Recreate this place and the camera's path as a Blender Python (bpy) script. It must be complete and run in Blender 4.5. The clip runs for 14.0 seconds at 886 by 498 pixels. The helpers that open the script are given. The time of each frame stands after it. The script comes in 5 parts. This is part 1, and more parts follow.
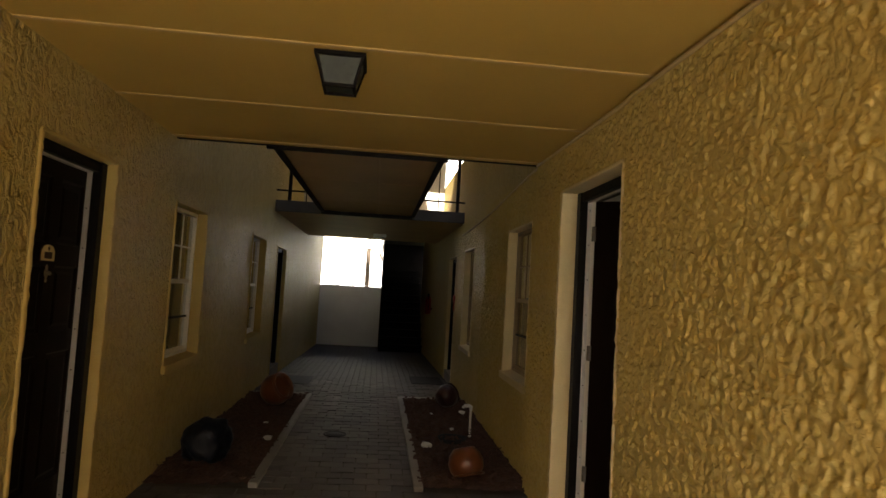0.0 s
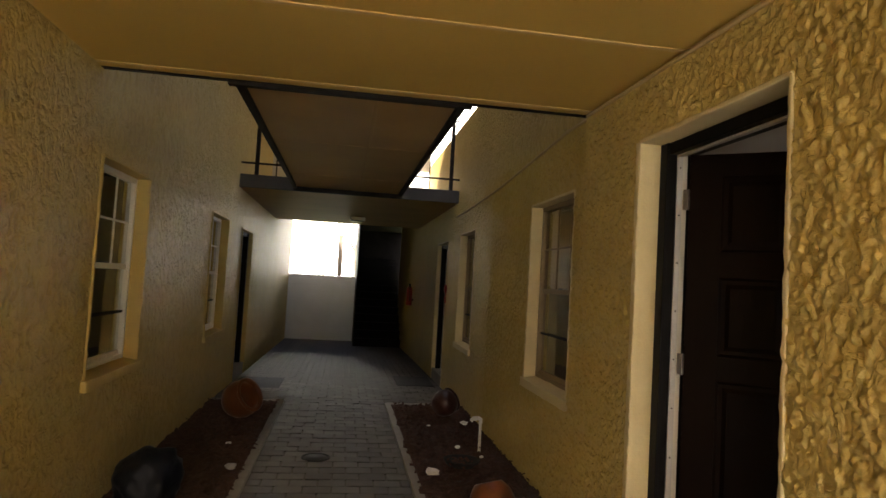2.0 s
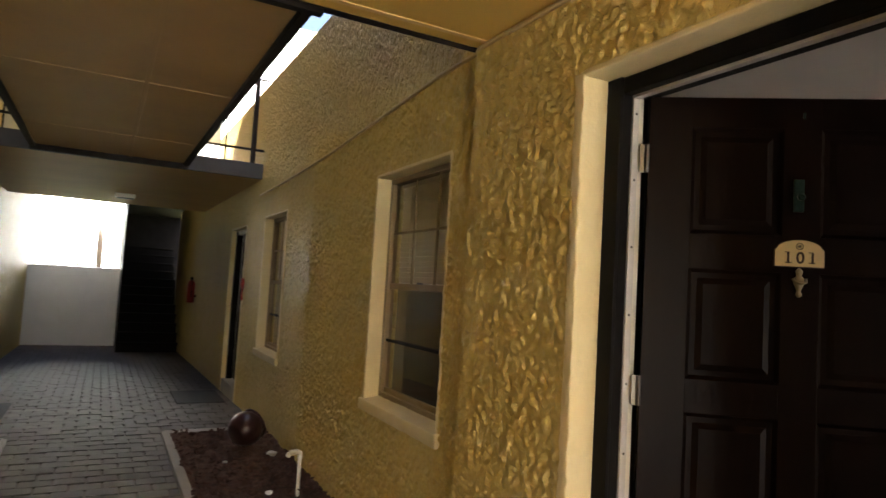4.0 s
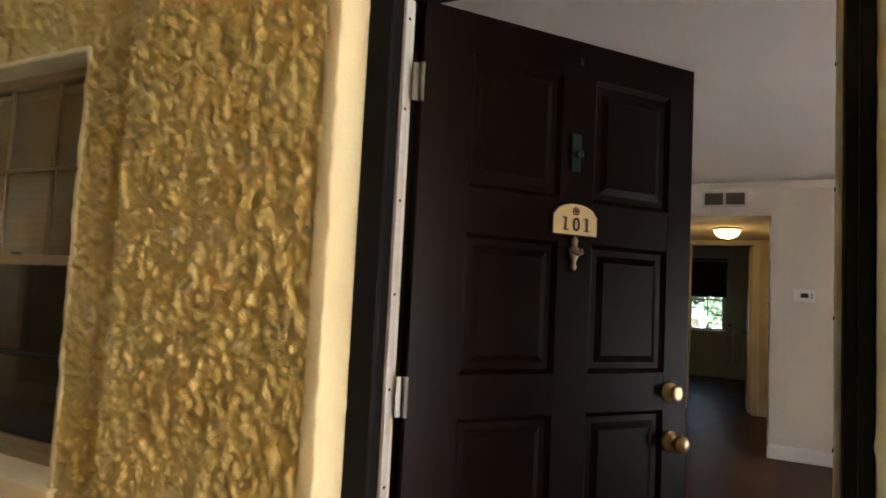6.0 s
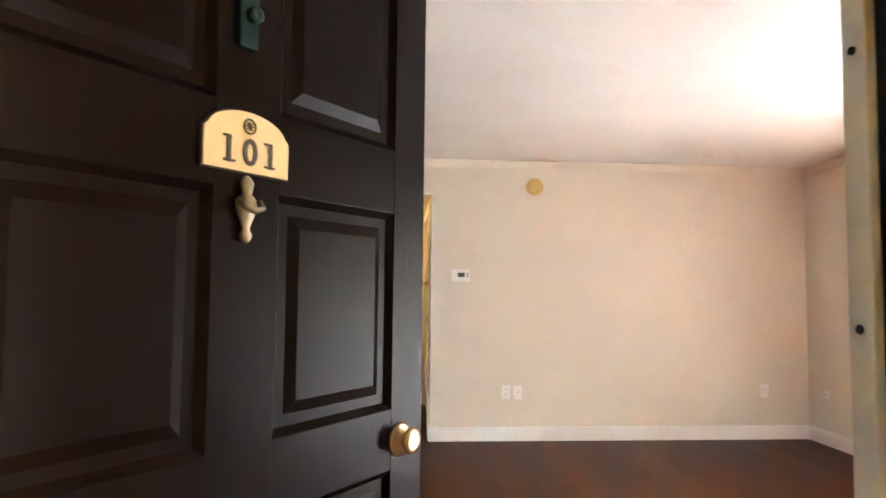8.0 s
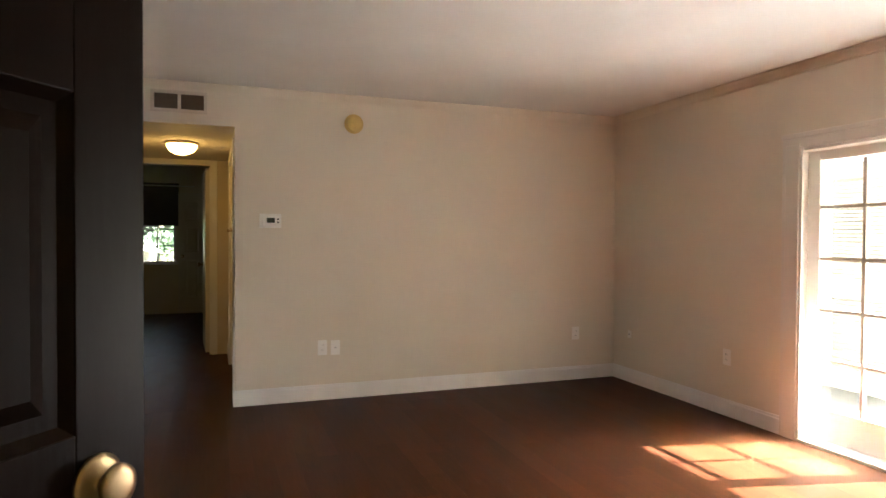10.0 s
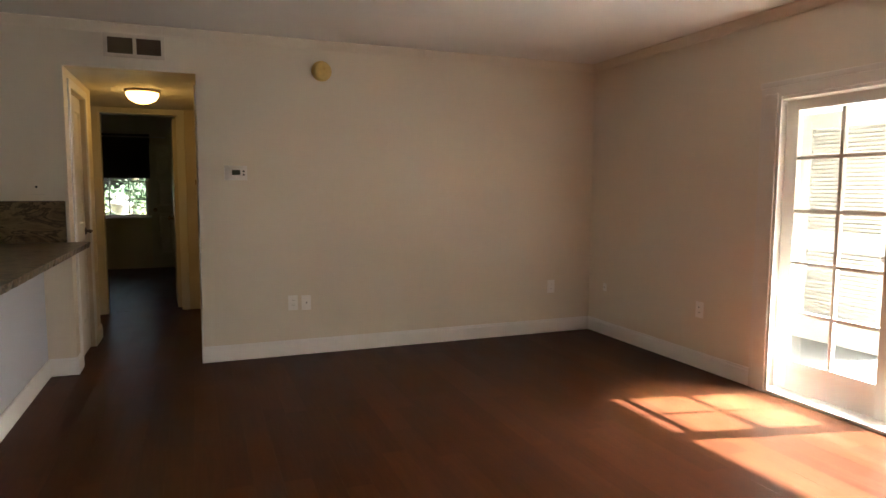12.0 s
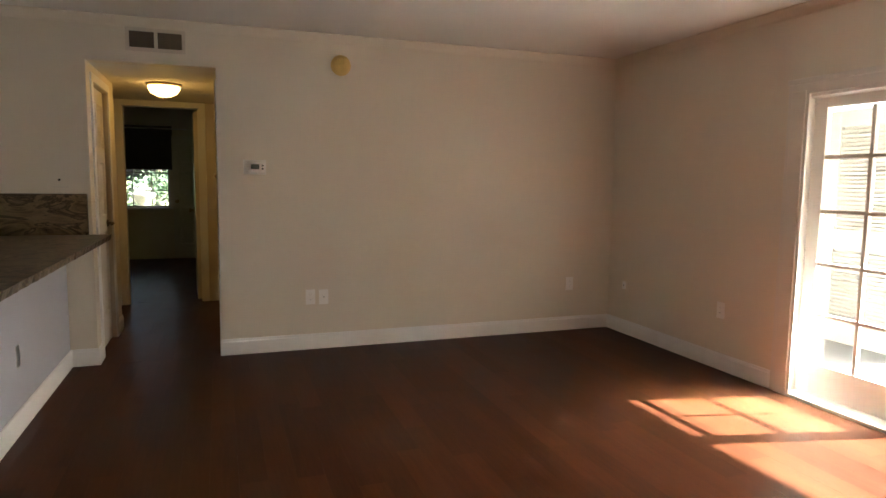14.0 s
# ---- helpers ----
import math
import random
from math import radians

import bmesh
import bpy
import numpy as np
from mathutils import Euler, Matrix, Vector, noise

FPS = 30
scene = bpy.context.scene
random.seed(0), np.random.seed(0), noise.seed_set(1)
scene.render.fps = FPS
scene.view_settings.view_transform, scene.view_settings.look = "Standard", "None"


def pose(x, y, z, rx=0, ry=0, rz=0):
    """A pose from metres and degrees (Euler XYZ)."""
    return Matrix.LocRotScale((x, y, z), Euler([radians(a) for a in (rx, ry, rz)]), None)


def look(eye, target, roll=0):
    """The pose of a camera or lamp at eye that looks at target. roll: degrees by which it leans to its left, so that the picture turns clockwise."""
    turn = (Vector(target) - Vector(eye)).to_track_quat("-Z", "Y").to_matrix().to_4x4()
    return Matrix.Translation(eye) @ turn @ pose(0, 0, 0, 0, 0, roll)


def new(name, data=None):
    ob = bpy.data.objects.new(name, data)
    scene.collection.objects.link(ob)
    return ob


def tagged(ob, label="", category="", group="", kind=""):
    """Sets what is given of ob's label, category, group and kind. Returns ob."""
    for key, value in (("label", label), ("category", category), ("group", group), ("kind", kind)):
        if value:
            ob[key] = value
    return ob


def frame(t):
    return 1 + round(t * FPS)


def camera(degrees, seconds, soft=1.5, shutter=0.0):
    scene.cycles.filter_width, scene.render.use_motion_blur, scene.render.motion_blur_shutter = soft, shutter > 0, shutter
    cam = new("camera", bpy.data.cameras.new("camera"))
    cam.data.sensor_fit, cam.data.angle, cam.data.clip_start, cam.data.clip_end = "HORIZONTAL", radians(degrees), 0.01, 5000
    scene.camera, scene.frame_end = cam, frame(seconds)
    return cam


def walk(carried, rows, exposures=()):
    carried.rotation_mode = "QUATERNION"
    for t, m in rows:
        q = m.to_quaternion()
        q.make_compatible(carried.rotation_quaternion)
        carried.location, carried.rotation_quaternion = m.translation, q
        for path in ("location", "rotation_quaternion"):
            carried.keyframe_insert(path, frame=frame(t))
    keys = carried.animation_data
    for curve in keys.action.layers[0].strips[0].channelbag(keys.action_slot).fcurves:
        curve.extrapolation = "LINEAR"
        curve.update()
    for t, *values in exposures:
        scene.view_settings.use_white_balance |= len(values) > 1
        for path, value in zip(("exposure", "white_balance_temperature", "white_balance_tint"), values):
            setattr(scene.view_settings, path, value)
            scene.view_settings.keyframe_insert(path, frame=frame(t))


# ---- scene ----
cam = camera(70.1, 14.0, 1.5, 0.3)
PATH = [
    (0, (-1.292, -4.23, 1.404), (-1.092, -2.244, 1.535), 3.3),
    (0.5, (-1.348, -3.861, 1.366), (-1.127, -1.876, 1.479), 3.4),
    (1, (-1.343, -3.499, 1.401), (-1.118, -1.514, 1.51), 3.3),
    (1.5, (-1.427, -3.229, 1.39), (-1.186, -1.246, 1.501), 3.3),
    (2, (-1.494, -2.963, 1.367), (-1.188, -0.989, 1.474), 3.3),
    (2.5, (-1.471, -2.637, 1.372), (-1.056, -0.683, 1.483), 3.0),
    (5, (-1.497, -1.238, 1.322), (-0.085, 0.171, 1.465), 3.5),
    (5.5, (-1.437, -1.067, 1.314), (0.196, 0.078, 1.46), 3.2),
    (6, (-1.23, -0.914, 1.305), (0.54, 0.007, 1.443), 2.9),
    (6.5, (-1.011, -0.757, 1.311), (0.864, -0.074, 1.45), 2.1),
    (7, (-0.854, -0.619, 1.314), (1.11, -0.275, 1.462), 1.5),
    (7.5, (-0.636, -0.592, 1.311), (1.359, -0.558, 1.442), 1.0),
    (8, (-0.385, -0.637, 1.326), (1.607, -0.775, 1.448), 0.6),
    (8.5, (-0.188, -0.62, 1.341), (1.782, -0.949, 1.451), 0.7),
    (9, (-0.072, -0.652, 1.332), (1.85, -1.193, 1.428), 0.1),
    (11.5, (0.115, -0.893, 1.304), (1.970, -1.628, 1.163), 0.0),
    (12, (0.120, -0.898, 1.316), (1.975, -1.621, 1.129), 0.2),
    (12.5, (0.125, -0.904, 1.318), (1.987, -1.608, 1.124), 0.3),
    (13, (0.130, -0.909, 1.318), (1.996, -1.601, 1.122), 0.5),
    (13.5, (0.135, -0.914, 1.336), (2.005, -1.592, 1.131), 0.6),
    (14, (0.140, -0.920, 1.344), (2.014, -1.585, 1.132), 0.7),
]
EXPOSURES = [(0.0, 2.1, 6950, 10), (1.0, 2.5, 6850, 10), (2.5, 3.2, 6600, 10), (5.0, 4.15, 5900, 10), (6.0, 4.5, 5550, 10), (7.0, 5.85, 5350, 10), (8.0, 6.0, 5550, 10), (9.2, 5.45, 5900, 10), (11.3, 4.28, 6100, 10), (14.0, 4.35, 6100, 10)]
walk(cam, [(t, look(eye, target, roll)) for t, eye, target, roll in PATH], EXPOSURES)
SKY, SUN, PORCH = 0.05, 5.0, 2.06

# ---- world, sun and large lights ----
world = bpy.data.worlds.new("world")
scene.world = world
world.use_nodes = True
wn = world.node_tree
wn.nodes.clear()
sky = wn.nodes.new("ShaderNodeTexSky")
sky.sky_type, sky.sun_disc = "NISHITA", False
SUN_DIR = Vector((0.235, 1.0, -0.781)).normalized()
sky.sun_elevation = math.asin(-SUN_DIR.z)
sky.sun_rotation = math.atan2(-SUN_DIR.x, -SUN_DIR.y)
sky.air_density, sky.dust_density, sky.ozone_density = 0.6, 9.0, 0.2
bg = wn.nodes.new("ShaderNodeBackground")
bg.inputs["Strength"].default_value = SKY
wo = wn.nodes.new("ShaderNodeOutputWorld")
wn.links.new(sky.outputs[0], bg.inputs["Color"])
wn.links.new(bg.outputs[0], wo.inputs["Surface"])

sun_data = bpy.data.lights.new("sun", "SUN")
sun_data.energy, sun_data.angle, sun_data.color = SUN, radians(0.6), (1.0, 0.95, 0.87)
sun = new("sun", sun_data)
sun.rotation_euler = SUN_DIR.to_track_quat("-Z", "Y").to_euler()
sun.location = (0, -20, 20)


# ---- materials ----
def material(name, base, rough=0.6, metal=0.0, spec=0.5):
    m = bpy.data.materials.new(name)
    m.use_nodes = True
    b = m.node_tree.nodes["Principled BSDF"]
    b.inputs["Base Color"].default_value = (*base, 1)
    b.inputs["Roughness"].default_value = rough
    b.inputs["Metallic"].default_value = metal
    b.inputs["Specular IOR Level"].default_value = spec
    return m, m.node_tree, b


def coords(nt, scale=(1, 1, 1), source="Position"):
    g = nt.nodes.new("ShaderNodeNewGeometry") if source == "Position" else nt.nodes.new("ShaderNodeTexCoord")
    mp = nt.nodes.new("ShaderNodeMapping")
    mp.inputs["Scale"].default_value = scale
    nt.links.new(g.outputs[source], mp.inputs["Vector"])
    return mp.outputs["Vector"]


def noise_tex(nt, vec, scale, detail=4.0, rough=0.55, distortion=0.0):
    n = nt.nodes.new("ShaderNodeTexNoise")
    n.inputs["Scale"].default_value, n.inputs["Detail"].default_value = scale, detail
    n.inputs["Roughness"].default_value, n.inputs["Distortion"].default_value = rough, distortion
    nt.links.new(vec, n.inputs["Vector"])
    return n.outputs["Fac"]


def ramp(nt, fac, stops):
    r = nt.nodes.new("ShaderNodeValToRGB")
    while len(r.color_ramp.elements) < len(stops):
        r.color_ramp.elements.new(0.5)
    for e, (p, c) in zip(r.color_ramp.elements, stops):
        e.position, e.color = p, (*c, 1)
    nt.links.new(fac, r.inputs["Fac"])
    return r.outputs["Color"]


def mix(nt, fac, a, b, mode="MIX"):
    m = nt.nodes.new("ShaderNodeMix")
    m.data_type, m.blend_type = "RGBA", mode
    for sock, v in ((m.inputs[0], fac), (m.inputs[6], a), (m.inputs[7], b)):
        if isinstance(v, (int, float)):
            sock.default_value = v
        elif isinstance(v, tuple):
            sock.default_value = (*v, 1)
        else:
            nt.links.new(v, sock)
    return m.outputs[2]


def bump(nt, b, height, strength=0.5, distance=0.01):
    n = nt.nodes.new("ShaderNodeBump")
    n.inputs["Strength"].default_value, n.inputs["Distance"].default_value = strength, distance
    nt.links.new(height, n.inputs["Height"])
    nt.links.new(n.outputs["Normal"], b.inputs["Normal"])
    return n


def vary(name, base, rough=0.6, amount=0.15, scale=3.0, fine=60.0, bumpy=0.2, dist=0.002, metal=0.0, stretch=(1, 1, 1), spec=0.5, per_object=0.0):
    """A painted or plain surface with two scales of variation and a fine relief."""
    m, nt, b = material(name, base, rough, metal, spec)
    v = coords(nt, stretch)
    lo, hi = tuple(c * (1 - amount) for c in base), tuple(min(1, c * (1 + amount)) for c in base)
    col = ramp(nt, noise_tex(nt, v, scale, 5), [(0.3, lo), (0.7, hi)])
    f = noise_tex(nt, v, fine, 3)
    col = mix(nt, 0.25, col, ramp(nt, f, [(0.25, lo), (0.75, hi)]))
    if per_object:
        oi = nt.nodes.new("ShaderNodeObjectInfo")
        col = mix(nt, 1.0, col, ramp(nt, oi.outputs["Random"], [(0, (1 - per_object,) * 3), (1, (1 + per_object * 0.3,) * 3)]), "MULTIPLY")
    nt.links.new(col, b.inputs["Base Color"])
    r = nt.nodes.new("ShaderNodeMapRange")
    r.inputs["To Min"].default_value, r.inputs["To Max"].default_value = max(0, rough - 0.08), min(1, rough + 0.08)
    nt.links.new(f, r.inputs["Value"])
    nt.links.new(r.outputs["Result"], b.inputs["Roughness"])
    if bumpy:
        bump(nt, b, f, bumpy, dist)
    return m


def stucco(name, base, hollow_shade, relief=1.0):
    """Skip-trowelled painted stucco: raised smears with soft hollows between them, the hollows' shade put into the
    colour.
    """
    m, nt, b = material(name, base, 0.55)
    v = coords(nt, (1, 1, 0.72))
    warp = nt.nodes.new("ShaderNodeTexNoise")
    warp.inputs["Scale"].default_value, warp.inputs["Detail"].default_value = 9.0, 2.0
    nt.links.new(v, warp.inputs["Vector"])
    add = nt.nodes.new("ShaderNodeVectorMath")
    add.operation = "MULTIPLY_ADD"
    add.inputs[1].default_value = (0.09, 0.09, 0.09)
    nt.links.new(warp.outputs["Color"], add.inputs[0])
    nt.links.new(v, add.inputs[2])
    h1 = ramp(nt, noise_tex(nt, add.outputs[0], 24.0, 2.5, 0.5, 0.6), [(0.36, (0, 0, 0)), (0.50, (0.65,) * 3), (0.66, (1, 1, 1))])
    h2 = ramp(nt, noise_tex(nt, add.outputs[0], 60.0, 3.0, 0.5, 0.4), [(0.35, (0, 0, 0)), (0.65, (1, 1, 1))])
    h = mix(nt, 0.22, h1, h2)
    big = noise_tex(nt, v, 1.3, 4)
    # paints shade into the hollows by mixing a darker tone there
    col = mix(nt, h1, hollow_shade, base)
    col = mix(nt, 0.35, col, ramp(nt, big, [(0.3, tuple(c * 0.8 for c in base)), (0.7, tuple(min(1, c * 1.15) for c in base))]))
    nt.links.new(col, b.inputs["Base Color"])
    bump(nt, b, h, 1.0, 0.024 * relief)
    return m


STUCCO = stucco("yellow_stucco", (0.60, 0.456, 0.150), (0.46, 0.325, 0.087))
STUCCO_SMOOTH = vary("smooth_cream_stucco", (0.72, 0.60, 0.33), 0.6, 0.08, 4, 70, 0.5, 0.004)
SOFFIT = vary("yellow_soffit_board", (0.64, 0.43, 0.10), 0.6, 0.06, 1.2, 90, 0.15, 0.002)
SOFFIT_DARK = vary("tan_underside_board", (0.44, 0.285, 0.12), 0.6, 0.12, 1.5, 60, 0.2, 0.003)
BATTEN = vary("yellow_batten", (0.68, 0.49, 0.2), 0.55, 0.05)
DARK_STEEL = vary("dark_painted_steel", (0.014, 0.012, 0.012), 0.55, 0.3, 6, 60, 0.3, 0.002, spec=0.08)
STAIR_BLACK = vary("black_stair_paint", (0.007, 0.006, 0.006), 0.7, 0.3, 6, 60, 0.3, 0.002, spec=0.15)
BLUE_STEEL = vary("blue_grey_painted_steel", (0.04, 0.042, 0.055), 0.5, 0.2, 5, 60, 0.2, 0.002, spec=0.3)
BLACK_PAINT = vary("black_door_frame_paint", (0.008, 0.007, 0.007), 0.36, 0.3, 7, 70, 0.35, 0.002, spec=0.08)
DOOR_PAINT = vary("dark_brown_door_paint", (0.0085, 0.0042, 0.0029), 0.34, 0.2, 5, 90, 0.3, 0.0012, stretch=(1, 1, 0.15), spec=0.06)
WEATHERSTRIP = vary("aluminium_weatherstrip", (0.58, 0.555, 0.54), 0.45, 0.12, 9, 80, 0.1, 0.001, metal=0.25)
BRASS = vary("brushed_brass", (0.42, 0.32, 0.18), 0.32, 0.15, 20, 200, 0.1, 0.0005, metal=1.0)
NICKEL = vary("worn_nickel", (0.30, 0.25, 0.17), 0.42, 0.3, 30, 200, 0.2, 0.0008, metal=0.85)
STEEL = vary("hinge_steel", (0.20, 0.185, 0.17), 0.42, 0.2, 20, 150, 0.2, 0.001, metal=0.9)
VERDIGRIS = vary("verdigris_bronze", (0.010, 0.036, 0.028), 0.4, 0.4, 30, 150, 0.3, 0.001, metal=0.6)
SIGN = vary("cream_sign", (0.80, 0.655, 0.34), 0.45, 0.05, 10, 100, 0.0)
SIGN_INK = vary("dark_sign_ink", (0.06, 0.03, 0.014), 0.5, 0.1)
WALL_PAINT = vary("warm_white_wall_paint", (0.76, 0.695, 0.578), 0.5, 0.035, 0.8, 220, 0.12, 0.0015)
CEILING_PAINT = vary("textured_white_ceiling", (0.80, 0.775, 0.72), 0.75, 0.05, 1.5, 160, 0.7, 0.004)
TRIM = vary("white_trim_gloss", (0.90, 0.89, 0.86), 0.35, 0.03, 3, 120, 0.05, 0.0005)
DOOR_WHITE = vary("white_interior_door", (0.74, 0.70, 0.63), 0.4, 0.04, 3, 120, 0.05, 0.0005)
PLASTIC = vary("ivory_plastic", (0.90, 0.88, 0.83), 0.4, 0.03, 8, 120, 0.0)
SCREEN = vary("lcd_grey", (0.05, 0.055, 0.04), 0.2, 0.2, 20, 120, 0.0)
YELLOW_PLASTIC = vary("aged_yellow_plastic", (0.70, 0.50, 0.16), 0.5, 0.1, 15, 120, 0.1, 0.001)
DARK_GAP = vary("dark_void", (0.01, 0.009, 0.008), 0.8, 0.2)
VENT_PAINT = vary("vent_paint", (0.66, 0.60, 0.50), 0.5, 0.05)
VENT_SLAT = vary("dark_vent_slat", (0.16, 0.12, 0.085), 0.6, 0.15)
CONCRETE = vary("concrete", (0.30, 0.28, 0.25), 0.85, 0.2, 2.5, 60, 0.5, 0.004)
# porch concrete takes its blue-grey shade as colour; SUN_CONCRETE is paler for sun bounce
PORCH_CONCRETE_SHADED = vary("shade_grey_porch_concrete", (0.22, 0.225, 0.235), 0.85, 0.15, 1.6, 40, 0.4, 0.004)
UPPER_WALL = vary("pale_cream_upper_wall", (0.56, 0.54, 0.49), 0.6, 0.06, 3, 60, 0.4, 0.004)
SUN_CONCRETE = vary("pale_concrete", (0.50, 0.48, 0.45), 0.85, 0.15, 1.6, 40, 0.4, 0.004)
PAVER = vary("grey_tan_paver", (0.125, 0.108, 0.10), 0.75, 0.25, 5, 90, 0.6, 0.004, per_object=0.3)
PAVER_BED = vary("paver_joint_sand", (0.09, 0.075, 0.06), 0.95, 0.3, 20, 120, 0.6, 0.006)
MULCH = vary("red_brown_mulch", (0.08, 0.038, 0.026), 0.95, 0.5, 25, 90, 1.0, 0.02)
TERRACOTTA = vary("glazed_orange_terracotta", (0.14, 0.045, 0.014), 0.35, 0.25, 9, 80, 0.2, 0.002)
DARK_GLAZE = vary("dark_red_glaze", (0.04, 0.014, 0.012), 0.3, 0.3, 9, 80, 0.2, 0.002)
BLUE_BAG = vary("dark_blue_plastic", (0.007, 0.009, 0.016), 0.45, 0.4, 9, 60, 0.5, 0.006, spec=0.25)
PVC = vary("white_pvc", (0.74, 0.72, 0.68), 0.4, 0.05, 9, 90, 0.05)
CABLE = vary("tan_painted_conduit", (0.56, 0.42, 0.20), 0.5, 0.1)
WHITE_WALL = vary("white_painted_block", (0.80, 0.84, 0.86), 0.6, 0.06, 2, 80, 0.3, 0.003)
# white half wall with its cool shade mixed into the base colour
HALF_WALL_SHADED = vary("half_wall_white_in_shade", (0.47, 0.485, 0.53), 0.5, 0.04, 0.8, 220, 0.12, 0.0015)
BLIND = vary("tan_blind", (0.78, 0.64, 0.44), 0.6, 0.08)
CURTAIN = vary("brown_screen_and_room_boxes", (0.11, 0.075, 0.045), 0.8, 0.15)
SHADE = vary("dark_roller_shade", (0.05, 0.045, 0.038), 0.85, 0.1)
RED = vary("red_enamel", (0.40, 0.03, 0.02), 0.3, 0.1)
RUBBER = vary("black_rubber", (0.02, 0.02, 0.02), 0.85, 0.3, 12, 90, 0.6, 0.004)
SHUTTER = vary("white_shutter_paint", (0.52, 0.51, 0.48), 0.55, 0.04)
FOLIAGE = vary("green_foliage", (0.05, 0.09, 0.045), 0.6, 0.5, 3, 30, 0.0)
BARK = vary("grey_bark", (0.13, 0.10, 0.075), 0.9, 0.3, 8, 40, 0.8, 0.01)
GRASS = vary("dry_lawn", (0.16, 0.17, 0.07), 0.95, 0.3, 0.6, 20, 0.8, 0.02)
YELLOW_SMOOTH = vary("smooth_yellow_stucco", (0.56, 0.41, 0.13), 0.6, 0.08, 4, 70, 0.5, 0.004)
TAN_SASH = vary("tan_weathered_sash", (0.30, 0.215, 0.115), 0.55, 0.12)
LITTER = vary("white_litter", (0.75, 0.75, 0.73), 0.8, 0.1)


def glass(name, tint=(0.93, 0.96, 0.95)):
    m, nt, b = material(name, tint, 0.02)
    b.inputs["Transmission Weight"].default_value = 1.0
    b.inputs["IOR"].default_value = 1.45
    return m


GLASS = glass("window_glass")


def emitter(name, colour, strength):
    m, nt, b = material(name, (0.8, 0.7, 0.5), 0.4)
    b.inputs["Emission Color"].default_value = (*colour, 1)
    b.inputs["Emission Strength"].default_value = strength
    return m


LAMP_GLASS = emitter("lit_alabaster_glass", (1.0, 0.56, 0.14), 0.6)


def wood_floor():
    m, nt, b = material("red_brown_plank_floor", (0.1272, 0.0445, 0.0203), 0.36, 0.0, 0.06)
    v = coords(nt, (1, 1, 1))
    oi = nt.nodes.new("ShaderNodeNewGeometry")
    tone = ramp(nt, oi.outputs["Random Per Island"], [(0, (0.030, 0.0088, 0.0034)), (0.5, (0.0547, 0.0178, 0.0072)), (1, (0.090, 0.031, 0.0125))])
    g = coords(nt, (0.9, 14.0, 1.0))
    grain = noise_tex(nt, g, 4.0, 6, 0.6, 1.2)
    patch = noise_tex(nt, coords(nt, (0.8, 3.0, 1)), 2.2, 3)
    col = mix(nt, 0.4, tone, ramp(nt, grain, [(0.3, (0.0305, 0.0093, 0.0037)), (0.7, (0.0827, 0.0305, 0.0136))]))
    col = mix(nt, 0.3, col, ramp(nt, patch, [(0.35, (0.0318, 0.0098, 0.0041)), (0.65, (0.0878, 0.0331, 0.0152))]))
    nt.links.new(col, b.inputs["Base Color"])
    r = nt.nodes.new("ShaderNodeMapRange")
    r.inputs["To Min"].default_value, r.inputs["To Max"].default_value = 0.30, 0.46
    nt.links.new(patch, r.inputs["Value"])
    nt.links.new(r.outputs["Result"], b.inputs["Roughness"])
    bump(nt, b, grain, 0.12, 0.001)
    return m


FLOOR_WOOD = wood_floor()


def granite():
    m, nt, b = material("veined_granite", (0.3, 0.25, 0.2), 0.3, 0.0, 0.15)
    v = coords(nt, (1, 1, 1))
    vein = noise_tex(nt, coords(nt, (1.6, 1.6, 3.4)), 1.5, 7, 0.55, 2.8)
    col = ramp(nt, vein, [(0.32, (0.022, 0.018, 0.015)), (0.42, (0.11, 0.08, 0.045)), (0.52, (0.24, 0.175, 0.10)), (0.57, (0.045, 0.034, 0.022)), (0.68, (0.33, 0.25, 0.15))])
    sp = noise_tex(nt, v, 110, 3)
    col = mix(nt, 0.15, col, ramp(nt, sp, [(0.35, (0.02, 0.017, 0.015)), (0.65, (0.22, 0.18, 0.13))]))
    nt.links.new(col, b.inputs["Base Color"])
    return m


GRANITE = granite()


# ---- mesh helpers ----
def add_box(bm, a, b, bevel=0.0, m=None):
    """A box from corner a to corner b, its edges rounded by bevel, set into bm."""
    lo, hi = Vector(map(min, a, b)), Vector(map(max, a, b))
    tmp = bmesh.new()
    bmesh.ops.create_cube(tmp, size=1)
    for v in tmp.verts:
        v.co = Vector((lo[i] + (v.co[i] + 0.5) * (hi[i] - lo[i]) for i in range(3)))
    if bevel:
        bmesh.ops.bevel(tmp, geom=tmp.edges[:], offset=min(bevel, 0.45 * min(hi - lo)), segments=2, affect="EDGES", profile=0.6)
    merge(bm, tmp, m)
    return bm


def merge(bm, tmp, m=None):
    if m is not None:
        tmp.transform(m)
    me = bpy.data.meshes.new("tmp")
    tmp.to_mesh(me)
    tmp.free()
    bm.from_mesh(me)
    bpy.data.meshes.remove(me)


def add_cyl(bm, a, b, r, r2=None, n=16, caps=True):
    a, b = Vector(a), Vector(b)
    tmp = bmesh.new()
    bmesh.ops.create_cone(tmp, cap_ends=caps, segments=n, radius1=r, radius2=r if r2 is None else r2, depth=(b - a).length)
    merge(bm, tmp, Matrix.Translation((a + b) / 2) @ (b - a).to_track_quat("Z", "Y").to_matrix().to_4x4())
    return bm


